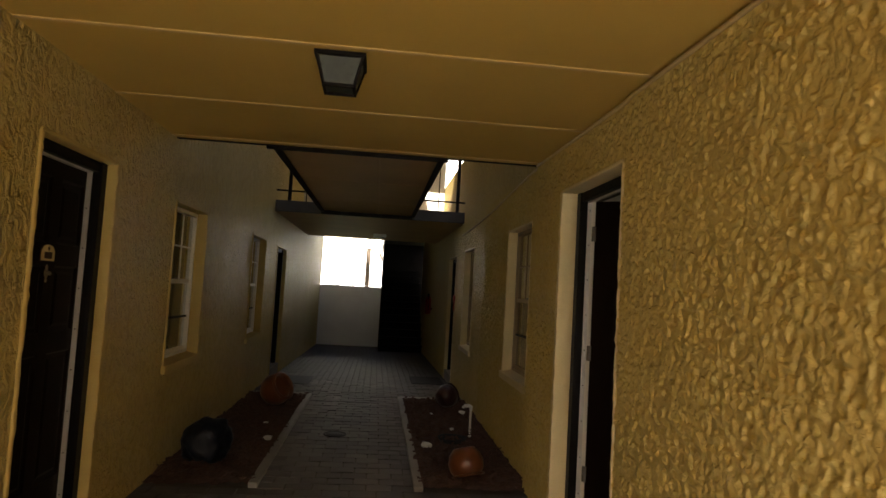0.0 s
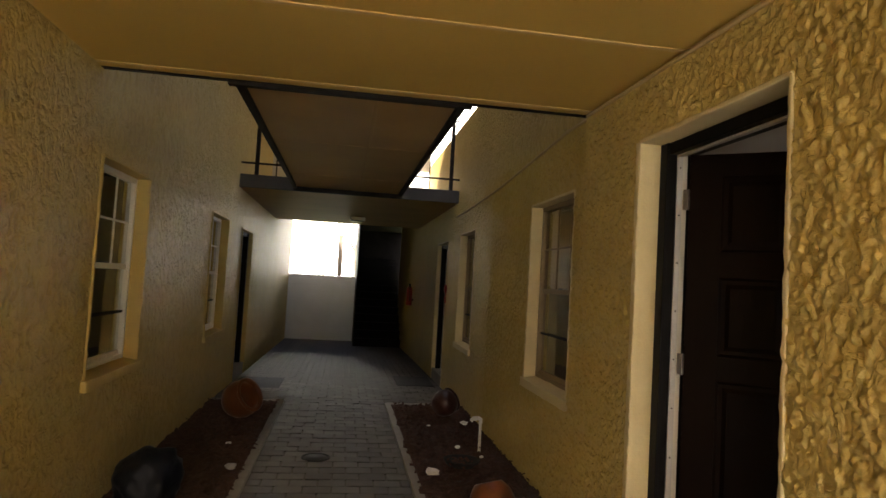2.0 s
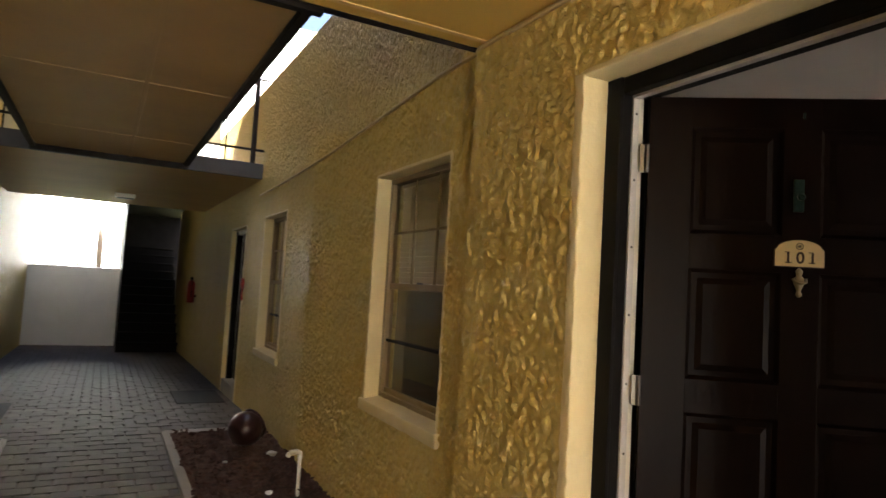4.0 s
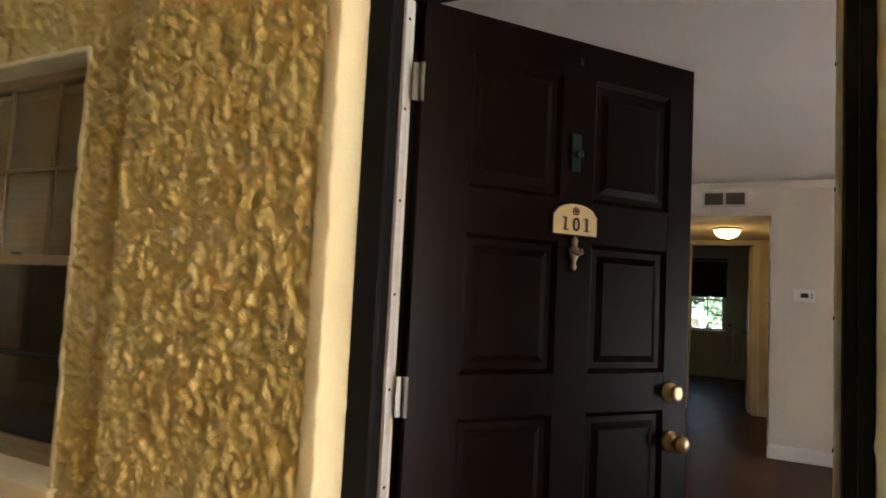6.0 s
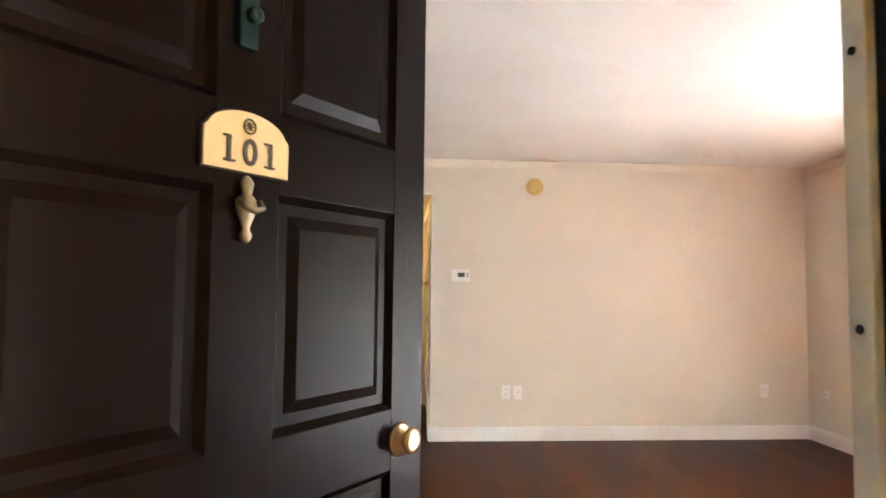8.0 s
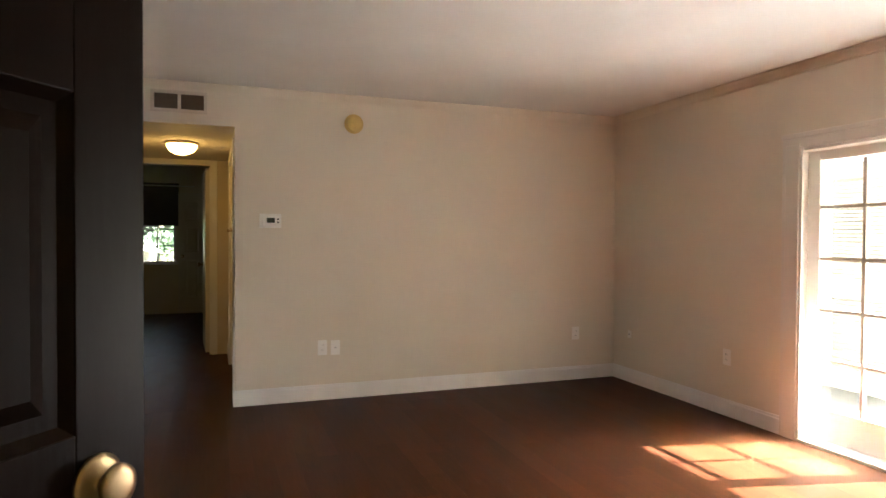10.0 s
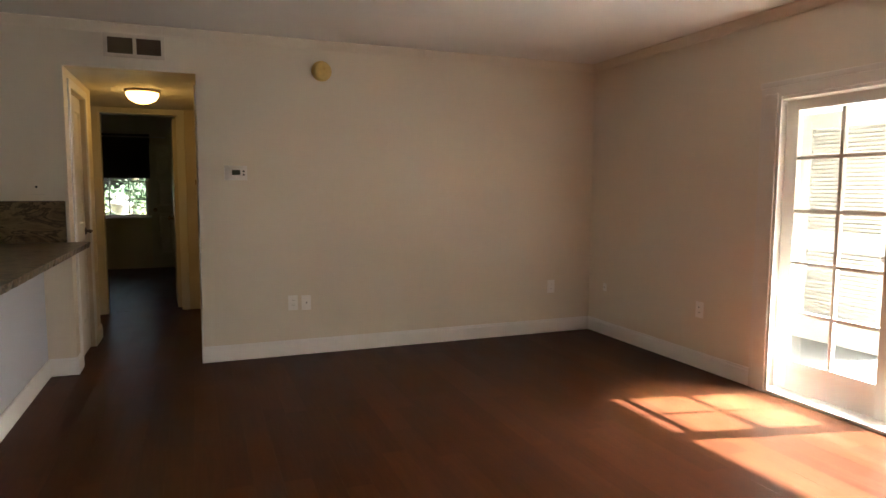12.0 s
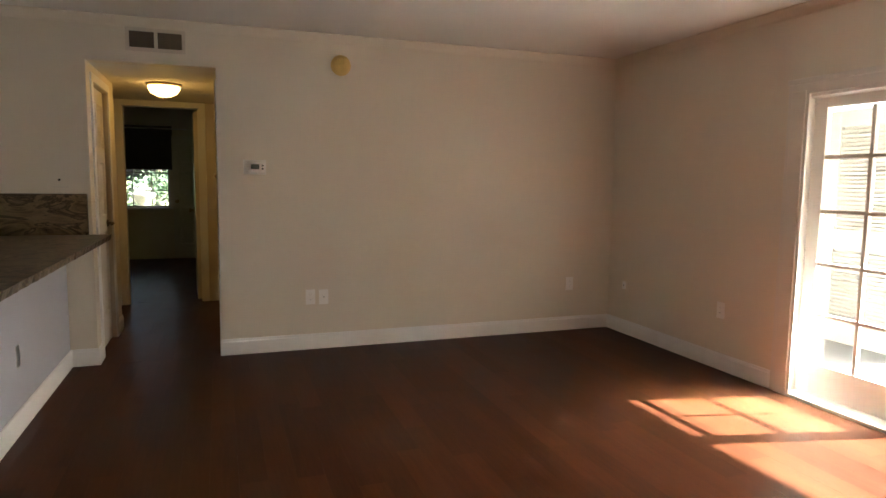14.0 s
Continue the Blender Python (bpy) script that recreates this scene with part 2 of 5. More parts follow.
def add_lathe(bm, profile, m=None, n=24):
    """A turned body from (radius, height) pairs round z."""
    tmp = bmesh.new()
    rings = []
    for r, z in profile:
        rings.append([tmp.verts.new((r * math.cos(2 * math.pi * i / n), r * math.sin(2 * math.pi * i / n), z)) for i in range(n)])
    for p, q in zip(rings, rings[1:]):
        for i in range(n):
            tmp.faces.new((p[i], p[(i + 1) % n], q[(i + 1) % n], q[i]))
    bmesh.ops.remove_doubles(tmp, verts=tmp.verts[:], dist=1e-5)
    bmesh.ops.recalc_face_normals(tmp, faces=tmp.faces[:])
    for f in tmp.faces:
        f.smooth = True
    merge(bm, tmp, m)
    return bm


def add_tube(bm, pts, r, n=10):
    """A round bar along a line of points."""
    pts = [Vector(p) for p in pts]
    tmp = bmesh.new()
    rings = []
    for i, p in enumerate(pts):
        d = (pts[min(i + 1, len(pts) - 1)] - pts[max(i - 1, 0)]).normalized()
        q = d.to_track_quat("Z", "Y")
        rings.append([tmp.verts.new(p + q @ Vector((r * math.cos(2 * math.pi * k / n), r * math.sin(2 * math.pi * k / n), 0))) for k in range(n)])
    for a, b in zip(rings, rings[1:]):
        for k in range(n):
            f = tmp.faces.new((a[k], a[(k + 1) % n], b[(k + 1) % n], b[k]))
            f.smooth = True
    tmp.faces.new(rings[0][::-1])
    tmp.faces.new(rings[-1])
    merge(bm, tmp)
    return bm


def part(name, bm, mat, parent=None, label="", kind="", m=None):
    """Links a bmesh as one mesh object under a thing or a part."""
    me = bpy.data.meshes.new(name)
    bm.to_mesh(me)
    bm.free()
    me.materials.append(mat)
    ob = new(name, me)
    if parent is not None:
        ob.parent = parent
    if m is not None:
        ob.matrix_basis = m
    return tagged(ob, label, kind=kind)


def box_part(name, a, b, mat, parent=None, bevel=0.0, label="", kind=""):
    return part(name, add_box(bmesh.new(), a, b, bevel), mat, parent, label, kind)


def thing(name, at, label, category, group="", turn=0.0):
    ob = new(name)
    ob.empty_display_size = 0.1
    ob.matrix_basis = pose(*at, 0, 0, turn)
    return tagged(ob, label, category, group)


def wall_bm(axis, lo, hi, u0, u1, z0, z1, holes=()):
    """A wall slab between lo and hi on axis ('x' or 'y'), from u0 to u1 along the other, with rectangular holes (ua, ub, za, zb)."""
    us = sorted({u0, u1, *[c for h in holes for c in h[:2]]})
    zs = sorted({z0, z1, *[c for h in holes for c in h[2:]]})
    us, zs = [u for u in us if u0 <= u <= u1], [z for z in zs if z0 <= z <= z1]
    bm = bmesh.new()

    def pt(d, u, z):
        return (d, u, z) if axis == "x" else (u, d, z)

    def solid(i, j):
        if not (0 <= i < len(us) - 1 and 0 <= j < len(zs) - 1):
            return False
        u, z = (us[i] + us[i + 1]) / 2, (zs[j] + zs[j + 1]) / 2
        return not any(h[0] < u < h[1] and h[2] < z < h[3] for h in holes)

    def quad(*p):
        bm.faces.new([bm.verts.new(q) for q in p])

    for i in range(len(us) - 1):
        for j in range(len(zs) - 1):
            if not solid(i, j):
                continue
            a, b, c, d = us[i], us[i + 1], zs[j], zs[j + 1]
            for w in (lo, hi):
                quad(pt(w, a, c), pt(w, b, c), pt(w, b, d), pt(w, a, d))
            if not solid(i - 1, j):
                quad(pt(lo, a, c), pt(hi, a, c), pt(hi, a, d), pt(lo, a, d))
            if not solid(i + 1, j):
                quad(pt(lo, b, c), pt(hi, b, c), pt(hi, b, d), pt(lo, b, d))
            if not solid(i, j - 1):
                quad(pt(lo, a, c), pt(hi, a, c), pt(hi, b, c), pt(lo, b, c))
            if not solid(i, j + 1):
                quad(pt(lo, a, d), pt(hi, a, d), pt(hi, b, d), pt(lo, b, d))
    bmesh.ops.remove_doubles(bm, verts=bm.verts[:], dist=1e-5)
    bmesh.ops.recalc_face_normals(bm, faces=bm.faces[:])
    return bm


def rough_box(a, b, amp=0.006, step=0.03):
    """A trowelled bar of stucco between two corners, cut along its length and worn uneven."""
    bm = add_box(bmesh.new(), a, b, 0.006)
    for axis in range(3):
        lo, hi = min(a[axis], b[axis]), max(a[axis], b[axis])
        n = int((hi - lo) / step)
        for k in range(1, n):
            no = [0, 0, 0]
            no[axis] = 1
            co = [0, 0, 0]
            co[axis] = lo + (hi - lo) * k / n
            bmesh.ops.bisect_plane(bm, geom=bm.verts[:] + bm.edges[:] + bm.faces[:], plane_co=co, plane_no=no)
    for v in bm.verts:
        p = v.co.copy()
        v.co += amp * Vector((noise.noise(p * 22), noise.noise(p * 17 + Vector((9, 0, 0))), 0.6 * noise.noise(p * 19 + Vector((0, 7, 0))))) + amp * 0.6 * Vector((noise.noise(p * 55), noise.noise(p * 48 + Vector((3, 0, 0))), 0))
    for f in bm.faces:
        f.smooth = True
    return bm


def structure(name, bm, mat, label=""):
    return part(name, bm, mat, None, label, "structure")


# ---- the plan, in metres ----
GROUND = -0.115            # walkway paving
WEST = -2.90               # face of the opposite corridor wall
SOFFIT_Z, SOFFIT_END = 2.465, 0.76
PROUD = -0.05              # the entrance stretch of the wall stands proud as far as SOFFIT_END
# ROOF_WEST is set high so the west wall holds back sky light
ROOF_EAST, ROOF_WEST = 3.55, 6.5
SOUTH_END, NORTH_END = -6.2, 14.1
ROOFED_END = 10.1          # the walkway is open to the sky past here
LAWN = -0.42
ROOM_X, ROOM_Y, ROOM_Z = 5.15, -4.35, 2.455   # far wall, garden wall and ceiling of the living room
WALL_IN = 0.19             # inner face of the entrance wall
KITCHEN_Y = 2.7
DOOR = (-1.085, 0.015, GROUND, 2.135)
EAST_WINDOWS = ((1.035, 2.01, 0.635, 2.035), (4.24, 5.17, 0.60, 2.01))
EAST_DOOR_FAR = (6.15, 7.15, GROUND - 0.06, 1.98)
WEST_DOOR = (-1.13, -0.25, GROUND, 2.055)
WEST_WINDOWS = ((0.895, 1.815, 0.69, 1.99), (3.99, 4.97, 0.65, 1.985))
WEST_DOOR_FAR = (6.0, 7.0, GROUND - 0.05, 1.96)
LANDING_Y = 5.5
FRENCH = (1.43, 3.195, 0.0, 1.918)
HALL = (-0.918, -0.075, 0.0, 2.15)
BED_X = 7.5
BED_END = 11.65
HALF_Y = 0.10              # face of the kitchen half wall


def walk_z(y):
    """Level of the paving, which falls gently past the planting beds."""
    return GROUND - 0.021 * max(0.0, y - 5.0)


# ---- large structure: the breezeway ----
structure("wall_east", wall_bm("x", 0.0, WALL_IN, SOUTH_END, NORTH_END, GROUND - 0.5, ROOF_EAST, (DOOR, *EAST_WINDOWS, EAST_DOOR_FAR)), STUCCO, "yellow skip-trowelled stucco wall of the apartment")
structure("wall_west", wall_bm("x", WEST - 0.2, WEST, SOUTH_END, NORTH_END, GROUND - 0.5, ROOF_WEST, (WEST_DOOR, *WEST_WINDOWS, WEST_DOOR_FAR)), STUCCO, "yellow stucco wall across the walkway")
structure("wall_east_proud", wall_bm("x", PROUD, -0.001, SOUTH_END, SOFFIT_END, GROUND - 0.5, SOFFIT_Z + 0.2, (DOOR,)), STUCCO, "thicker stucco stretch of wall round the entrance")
structure("soffit", add_box(bmesh.new(), (WEST, SOUTH_END, SOFFIT_Z), (0, SOFFIT_END, SOFFIT_Z + 0.16)), SOFFIT, "yellow painted board soffit over the walkway")
for y in (-5.65, -4.6, -3.54, -2.49, -1.435, -0.38, 0.67):
    structure("soffit_batten", add_box(bmesh.new(), (WEST, y - 0.014, SOFFIT_Z - 0.006), (0, y + 0.014, SOFFIT_Z), 0.002), BATTEN, "thin painted seam strip on the soffit")
structure("soffit_edge_beam", add_box(bmesh.new(), (WEST, SOFFIT_END, SOFFIT_Z - 0.005), (0, SOFFIT_END + 0.05, SOFFIT_Z + 0.17), 0.004), DARK_STEEL, "dark steel edge of the walkway roof")
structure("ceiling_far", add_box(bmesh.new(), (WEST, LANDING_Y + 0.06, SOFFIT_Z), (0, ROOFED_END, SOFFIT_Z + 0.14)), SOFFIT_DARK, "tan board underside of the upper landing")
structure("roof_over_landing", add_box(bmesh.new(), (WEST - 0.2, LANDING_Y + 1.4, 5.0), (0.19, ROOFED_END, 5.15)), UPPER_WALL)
# added cover past the roofed part, holding sky light off the far walls
structure("sky_blocker_far_end", add_box(bmesh.new(), (WEST, ROOFED_END, SOFFIT_Z + 0.4), (0, 12.7, SOFFIT_Z + 0.5)), SOFFIT_DARK)
# added slab out of view that cuts the sky light over the footbridge
structure("sky_blocker_upper", add_box(bmesh.new(), (WEST, SOFFIT_END, 5.0), (-0.95, LANDING_Y + 1.4, 5.15)), UPPER_WALL)
structure("wall_upper_far", add_box(bmesh.new(), (WEST, LANDING_Y + 3.4, SOFFIT_Z + 0.14), (0, LANDING_Y + 3.6, 5.0)), UPPER_WALL)
structure("ground", add_box(bmesh.new(), (-400, -400, LAWN - 0.5), (400, 400, LAWN)), GRASS, "dry lawn round the building")
base = bmesh.new()
for y0, y1 in ((SOUTH_END - 8, 5.0), (5.0, NORTH_END + 3.0)):
    tmp = add_box(bmesh.new(), (WEST, y0, -0.1), (0, y1, 0))
    for v in tmp.verts:
        v.co.z += walk_z(v.co.y) - 0.012
    merge(base, tmp)
structure("paver_base", base, PAVER_BED, "sand bed under the pavers")
structure("pavement", add_box(bmesh.new(), (-14, SOUTH_END - 14, LAWN - 0.02), (12, SOUTH_END - 0.2, GROUND - 0.008)), SUN_CONCRETE, "pale concrete apron in the sun")

# far end: white wall, opening above it, dark stair beside it
structure("wall_north_low", add_box(bmesh.new(), (WEST, NORTH_END - 0.15, LAWN), (-1.13, NORTH_END, 1.39), 0.01), WHITE_WALL, "white painted low wall at the walkway's end")
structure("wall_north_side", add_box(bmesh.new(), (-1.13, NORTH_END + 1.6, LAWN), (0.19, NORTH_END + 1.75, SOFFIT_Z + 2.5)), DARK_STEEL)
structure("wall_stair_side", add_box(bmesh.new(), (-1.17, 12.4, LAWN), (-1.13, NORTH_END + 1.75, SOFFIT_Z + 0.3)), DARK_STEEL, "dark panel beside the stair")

# added lid over the stairwell that keeps it dark
structure("light_blocker_stair", add_box(bmesh.new(), (-1.17, ROOFED_END, SOFFIT_Z + 0.3), (0.19, NORTH_END + 1.75, SOFFIT_Z + 0.4)), DARK_STEEL)

# ---- the apartment shell ----
structure("wall_living_west", wall_bm("x", WALL_IN, WALL_IN + 0.004, ROOM_Y, KITCHEN_Y, 0, ROOM_Z, (DOOR, EAST_WINDOWS[0])), WALL_PAINT, "warm white painted wall beside the entrance")
structure("floor_slab", add_box(bmesh.new(), (WALL_IN - 0.15, ROOM_Y - 0.15, -0.115), (BED_END + 0.2, 3.2, -0.02)), CONCRETE)
structure("ceiling", add_box(bmesh.new(), (WALL_IN, ROOM_Y, ROOM_Z), (ROOM_X + 0.1, KITCHEN_Y, ROOM_Z + 0.15)), CEILING_PAINT, "white textured living room ceiling")
structure("wall_living_east", wall_bm("x", ROOM_X, ROOM_X + 0.12, ROOM_Y, KITCHEN_Y, 0, ROOM_Z, (HALL,)), WALL_PAINT, "warm white wall with the hall opening")
structure("wall_living_south", wall_bm("y", ROOM_Y - 0.18, ROOM_Y, WALL_IN, ROOM_X + 0.12, -0.1, ROOM_Z + 0.15, (FRENCH,)), WALL_PAINT, "warm white wall with the glazed doors")
structure("wall_kitchen_north", add_box(bmesh.new(), (WALL_IN, KITCHEN_Y, 0), (ROOM_X + 0.12, KITCHEN_Y + 0.15, ROOM_Z)), WALL_PAINT)
structure("roof", add_box(bmesh.new(), (0.19, ROOM_Y - 0.3, ROOM_Z + 0.16), (BED_END + 0.3, 12.3, 2.9)), DARK_STEEL)
# unseen upper block, its height set to shade the east wall from the sun
structure("wall_upper_south", add_box(bmesh.new(), (WEST - 3.0, SOUTH_END, SOFFIT_Z + 0.18), (6.0, SOFFIT_END - 0.02, 8.5)), STUCCO, "unseen yellow stucco upper block, raised to keep the sun out")
# hall
HALL_STEP, HALL_WIDE = 6.35, 0.075
structure("wall_hall_step", add_box(bmesh.new(), (HALL_STEP, HALL_WIDE, 0), (BED_X, HALL_WIDE + 0.1, HALL[3])), WALL_PAINT)
structure("wall_hall_north", wall_bm("y", HALL[1], HALL[1] + 0.25, ROOM_X + 0.12, HALL_STEP, 0, HALL[3], ((5.35, 6.01, 0.0, 2.03),)), WALL_PAINT)
structure("wall_hall_south", wall_bm("y", HALL[0] - 0.1, HALL[0], ROOM_X + 0.12, BED_X, 0, HALL[3], ((5.37, 6.85, 0.0, 2.03),)), WALL_PAINT)
structure("ceiling_hall", add_box(bmesh.new(), (ROOM_X + 0.12, HALL[0] - 0.1, HALL[3]), (BED_X, HALL_WIDE + 0.1, HALL[3] + 0.1)), CEILING_PAINT)
structure("closet_back", add_box(bmesh.new(), (5.25, HALL[0] - 0.75, 0), (6.95, HALL[0] - 0.7, 2.2)), WALL_PAINT)
structure("closet_back_north", add_box(bmesh.new(), (5.2, HALL[1] + 0.7, 0), (6.2, HALL[1] + 0.75, 2.2)), WALL_PAINT)
# bedroom
BED_WIN = (-0.15, 0.98, 0.86, 2.08)
structure("wall_bedroom_west", wall_bm("x", BED_X, BED_X + 0.1, -3.2, 2.0, 0, 2.5, ((-0.735, 0.015, 0, 2.09),)), WALL_PAINT)
structure("wall_bedroom_east", wall_bm("x", BED_END, BED_END + 0.15, -3.2, 2.0, 0, 2.5, (BED_WIN,)), WALL_PAINT)
structure("wall_bedroom_north", add_box(bmesh.new(), (BED_X, 2.0, 0), (BED_END + 0.15, 2.1, 2.5)), WALL_PAINT)
structure("wall_bedroom_south", add_box(bmesh.new(), (BED_X, -3.3, 0), (BED_END + 0.15, -3.2, 2.5)), WALL_PAINT)
structure("ceiling_bedroom", add_box(bmesh.new(), (BED_X, -3.3, 2.5), (BED_END + 0.15, 2.1, 2.6)), CEILING_PAINT)
# unseen rooms behind the walkway's windows and doors, added as dark brown boxes
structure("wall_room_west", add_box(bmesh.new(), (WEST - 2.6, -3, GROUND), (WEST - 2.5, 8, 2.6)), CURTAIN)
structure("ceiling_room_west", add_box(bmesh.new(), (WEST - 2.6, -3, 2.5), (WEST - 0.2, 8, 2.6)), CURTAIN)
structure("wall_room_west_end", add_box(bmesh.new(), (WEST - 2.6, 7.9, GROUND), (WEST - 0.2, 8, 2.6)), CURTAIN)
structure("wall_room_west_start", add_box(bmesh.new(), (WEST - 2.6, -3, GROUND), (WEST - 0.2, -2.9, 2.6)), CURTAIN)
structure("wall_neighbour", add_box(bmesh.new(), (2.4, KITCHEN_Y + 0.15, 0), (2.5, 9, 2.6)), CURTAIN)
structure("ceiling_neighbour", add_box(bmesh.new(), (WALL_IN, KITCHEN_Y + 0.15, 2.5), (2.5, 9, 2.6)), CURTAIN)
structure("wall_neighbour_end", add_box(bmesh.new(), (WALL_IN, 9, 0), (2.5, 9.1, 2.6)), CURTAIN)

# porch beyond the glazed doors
structure("porch_floor", add_box(bmesh.new(), (0.2, ROOM_Y - 3.2, LAWN), (7, ROOM_Y - 0.18, -0.03)), PORCH_CONCRETE_SHADED, "concrete porch slab coloured in its shaded grey")
structure("porch_roof", add_box(bmesh.new(), (0.2, ROOM_Y - PORCH, 2.42), (7, ROOM_Y - 0.18, 2.55)), SHUTTER, "white boarded porch roof")


# ---- raised stucco face of the entrance wall ----
def smooth_field(rng, ny, nz, sy, sz):
    """Band-limited random relief on a grid, with spreads sy and sz in cells."""
    f = np.fft.fft2(rng.standard_normal((ny, nz)))
    ky, kz = np.fft.fftfreq(ny)[:, None], np.fft.fftfreq(nz)[None, :]
    g = np.exp(-2 * (np.pi ** 2) * ((ky * sy) ** 2 + (kz * sz) ** 2))
    out = np.real(np.fft.ifft2(f * g))
    return (out - out.mean()) / out.std()


def stucco_face(x0, y0, y1, z0, z1, step, holes, seed):
    rng_ = np.random.default_rng(seed)
    ny, nz = int((y1 - y0) / step) + 1, int((z1 - z0) / step) + 1
    k = 0.0068 / step
    a = smooth_field(rng_, ny, nz, 1.1 * k, 1.6 * k)
    b = smooth_field(rng_, ny, nz, 1.65 * k, 1.05 * k)
    r = smooth_field(rng_, ny, nz, 1.25 * k, 1.55 * k)
    w = 1 / (1 + np.exp(-4 * (smooth_field(rng_, ny, nz, 6 * k, 6 * k) + 0.35)))
    c = smooth_field(rng_, ny, nz, 16 * k, 16 * k)
    n = w * a + (1 - w) * b + 0.3 * c
    t = np.clip((n + 0.1) / 0.42, 0, 1)
    ridge = np.exp(-(r / 0.16) ** 2) * (0.3 + 0.7 * t)
    h = 0.0074 * (t * t * (3 - 2 * t)) + 0.0046 * ridge + 0.0016 * a * t + 0.0013 * smooth_field(rng_, ny, nz, 0.7 * k, 0.7 * k) + 0.002
    ys, zs = y0 + step * np.arange(ny), z0 + step * np.arange(nz)
    Y, Z = np.meshgrid(ys, zs, indexing="ij")
    keep = np.ones((ny, nz), bool)
    for ya, yb, za, zb in holes:
        keep &= ~((Y > ya - 0.004) & (Y < yb + 0.012) & (Z > za) & (Z < zb + 0.002))
        near = (np.maximum(np.maximum(ya - Y, Y - yb), np.maximum(za - Z, Z - zb)))
        h = np.where(near < 0.02, h * 0.6 + 0.003, h)
    verts = np.stack([x0 - np.maximum(h, 0.0006), Y, Z], -1).reshape(-1, 3)
    idx = np.arange(ny * nz).reshape(ny, nz)
    ok = keep[:-1, :-1] & keep[1:, :-1] & keep[1:, 1:] & keep[:-1, 1:]
    faces = np.stack([idx[:-1, :-1][ok], idx[:-1, 1:][ok], idx[1:, 1:][ok], idx[1:, :-1][ok]], -1)
    me = bpy.data.meshes.new("stucco_face")
    me.from_pydata(verts.tolist(), [], faces.tolist())
    me.polygons.foreach_set("use_smooth", [True] * len(me.polygons))
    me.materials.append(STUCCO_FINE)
    ob = new("stucco_face", me)
    ob.parent = bpy.data.objects["wall_east"]
    return ob


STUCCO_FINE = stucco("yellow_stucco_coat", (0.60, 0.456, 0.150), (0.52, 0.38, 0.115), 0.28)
stucco_face(PROUD, -3.8, SOFFIT_END, GROUND, 2.46, 0.0056, (DOOR,), 5)
stucco_face(0.0, SOFFIT_END, 3.4, GROUND, 2.46, 0.0068, (EAST_WINDOWS[0],), 6)

# added glowing panel that stands for the bright hazy distance beyond the walkway's far end
m, nt, b = material("glowing_sky_panel", (0.9, 0.92, 0.95), 1.0)
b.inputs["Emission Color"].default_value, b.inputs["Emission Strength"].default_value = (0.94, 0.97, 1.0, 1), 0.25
structure("backdrop", add_box(bmesh.new(), (-15, 76, -2), (26, 76.5, 33)), m, "glowing white panel in place of the hazy sky beyond the walkway")


# ---- doors and windows of the breezeway ----
def rect_ring(bm, rings):
    """Quads between successive rectangles (u0, u1, z0, z1, y) in a local x-z plane, and a cap on the last."""
    loops = [[bm.verts.new((u, y, z)) for u, z in ((a, c), (b, c), (b, d), (a, d))] for a, b, c, d, y in rings]
    for p, q in zip(loops, loops[1:]):
        for i in range(4):
            bm.faces.new((p[i], p[(i + 1) % 4], q[(i + 1) % 4], q[i]))
    bm.faces.new(loops[-1])
    bmesh.ops.recalc_face_normals(bm, faces=bm.faces[:])
    return bm


def panel_leaf(root, w, h, paint, cols, rows, thick=0.044, back=False):
    """A six-panel leaf on root: local x across, y into the leaf, z up; its face lies at y = 0."""
    bm = bmesh.new()
    add_box(bm, (0, 0.012, 0), (w, thick - (0.012 if back else 0), h), 0.0)
    us = [0, *[c for col in cols for c in col], w]
    for a, b in zip(us[::2], us[1::2]):
        add_box(bm, (a, 0, 0), (b, 0.0125, h), 0.002)
    zs = [0, *[c for r in rows for c in r], h]
    for a, b in zip(zs[::2], zs[1::2]):
        for c, d in cols:
            add_box(bm, (c - 0.001, 0.0004, a), (d + 0.001, 0.0125, b), 0.002)
    part("leaf_body", bm, paint, root)
    for a, b in cols:
        for c, d in rows:
            rings = [(a, b, c, d, 0.002), (a + 0.012, b - 0.012, c + 0.012, d - 0.012, 0.0115), (a + 0.03, b - 0.03, c + 0.03, d - 0.03, 0.0115), (a + 0.05, b - 0.05, c + 0.05, d - 0.05, 0.004)]
            part("panel", rect_ring(bmesh.new(), rings), paint, root)


def knob_bm(r=0.027, reach=0.062):
    return add_lathe(bmesh.new(), [(0, 0), (0.033, 0), (0.033, 0.006), (0.026, 0.010), (0.012, 0.014), (0.011, 0.028), (r * 0.8, 0.036), (r, 0.046), (r * 0.95, 0.056), (r * 0.6, reach), (0, reach)])


OUT = pose(0, 0, 0, 90)      # turns a lathe's z to local -y, out of the leaf's face


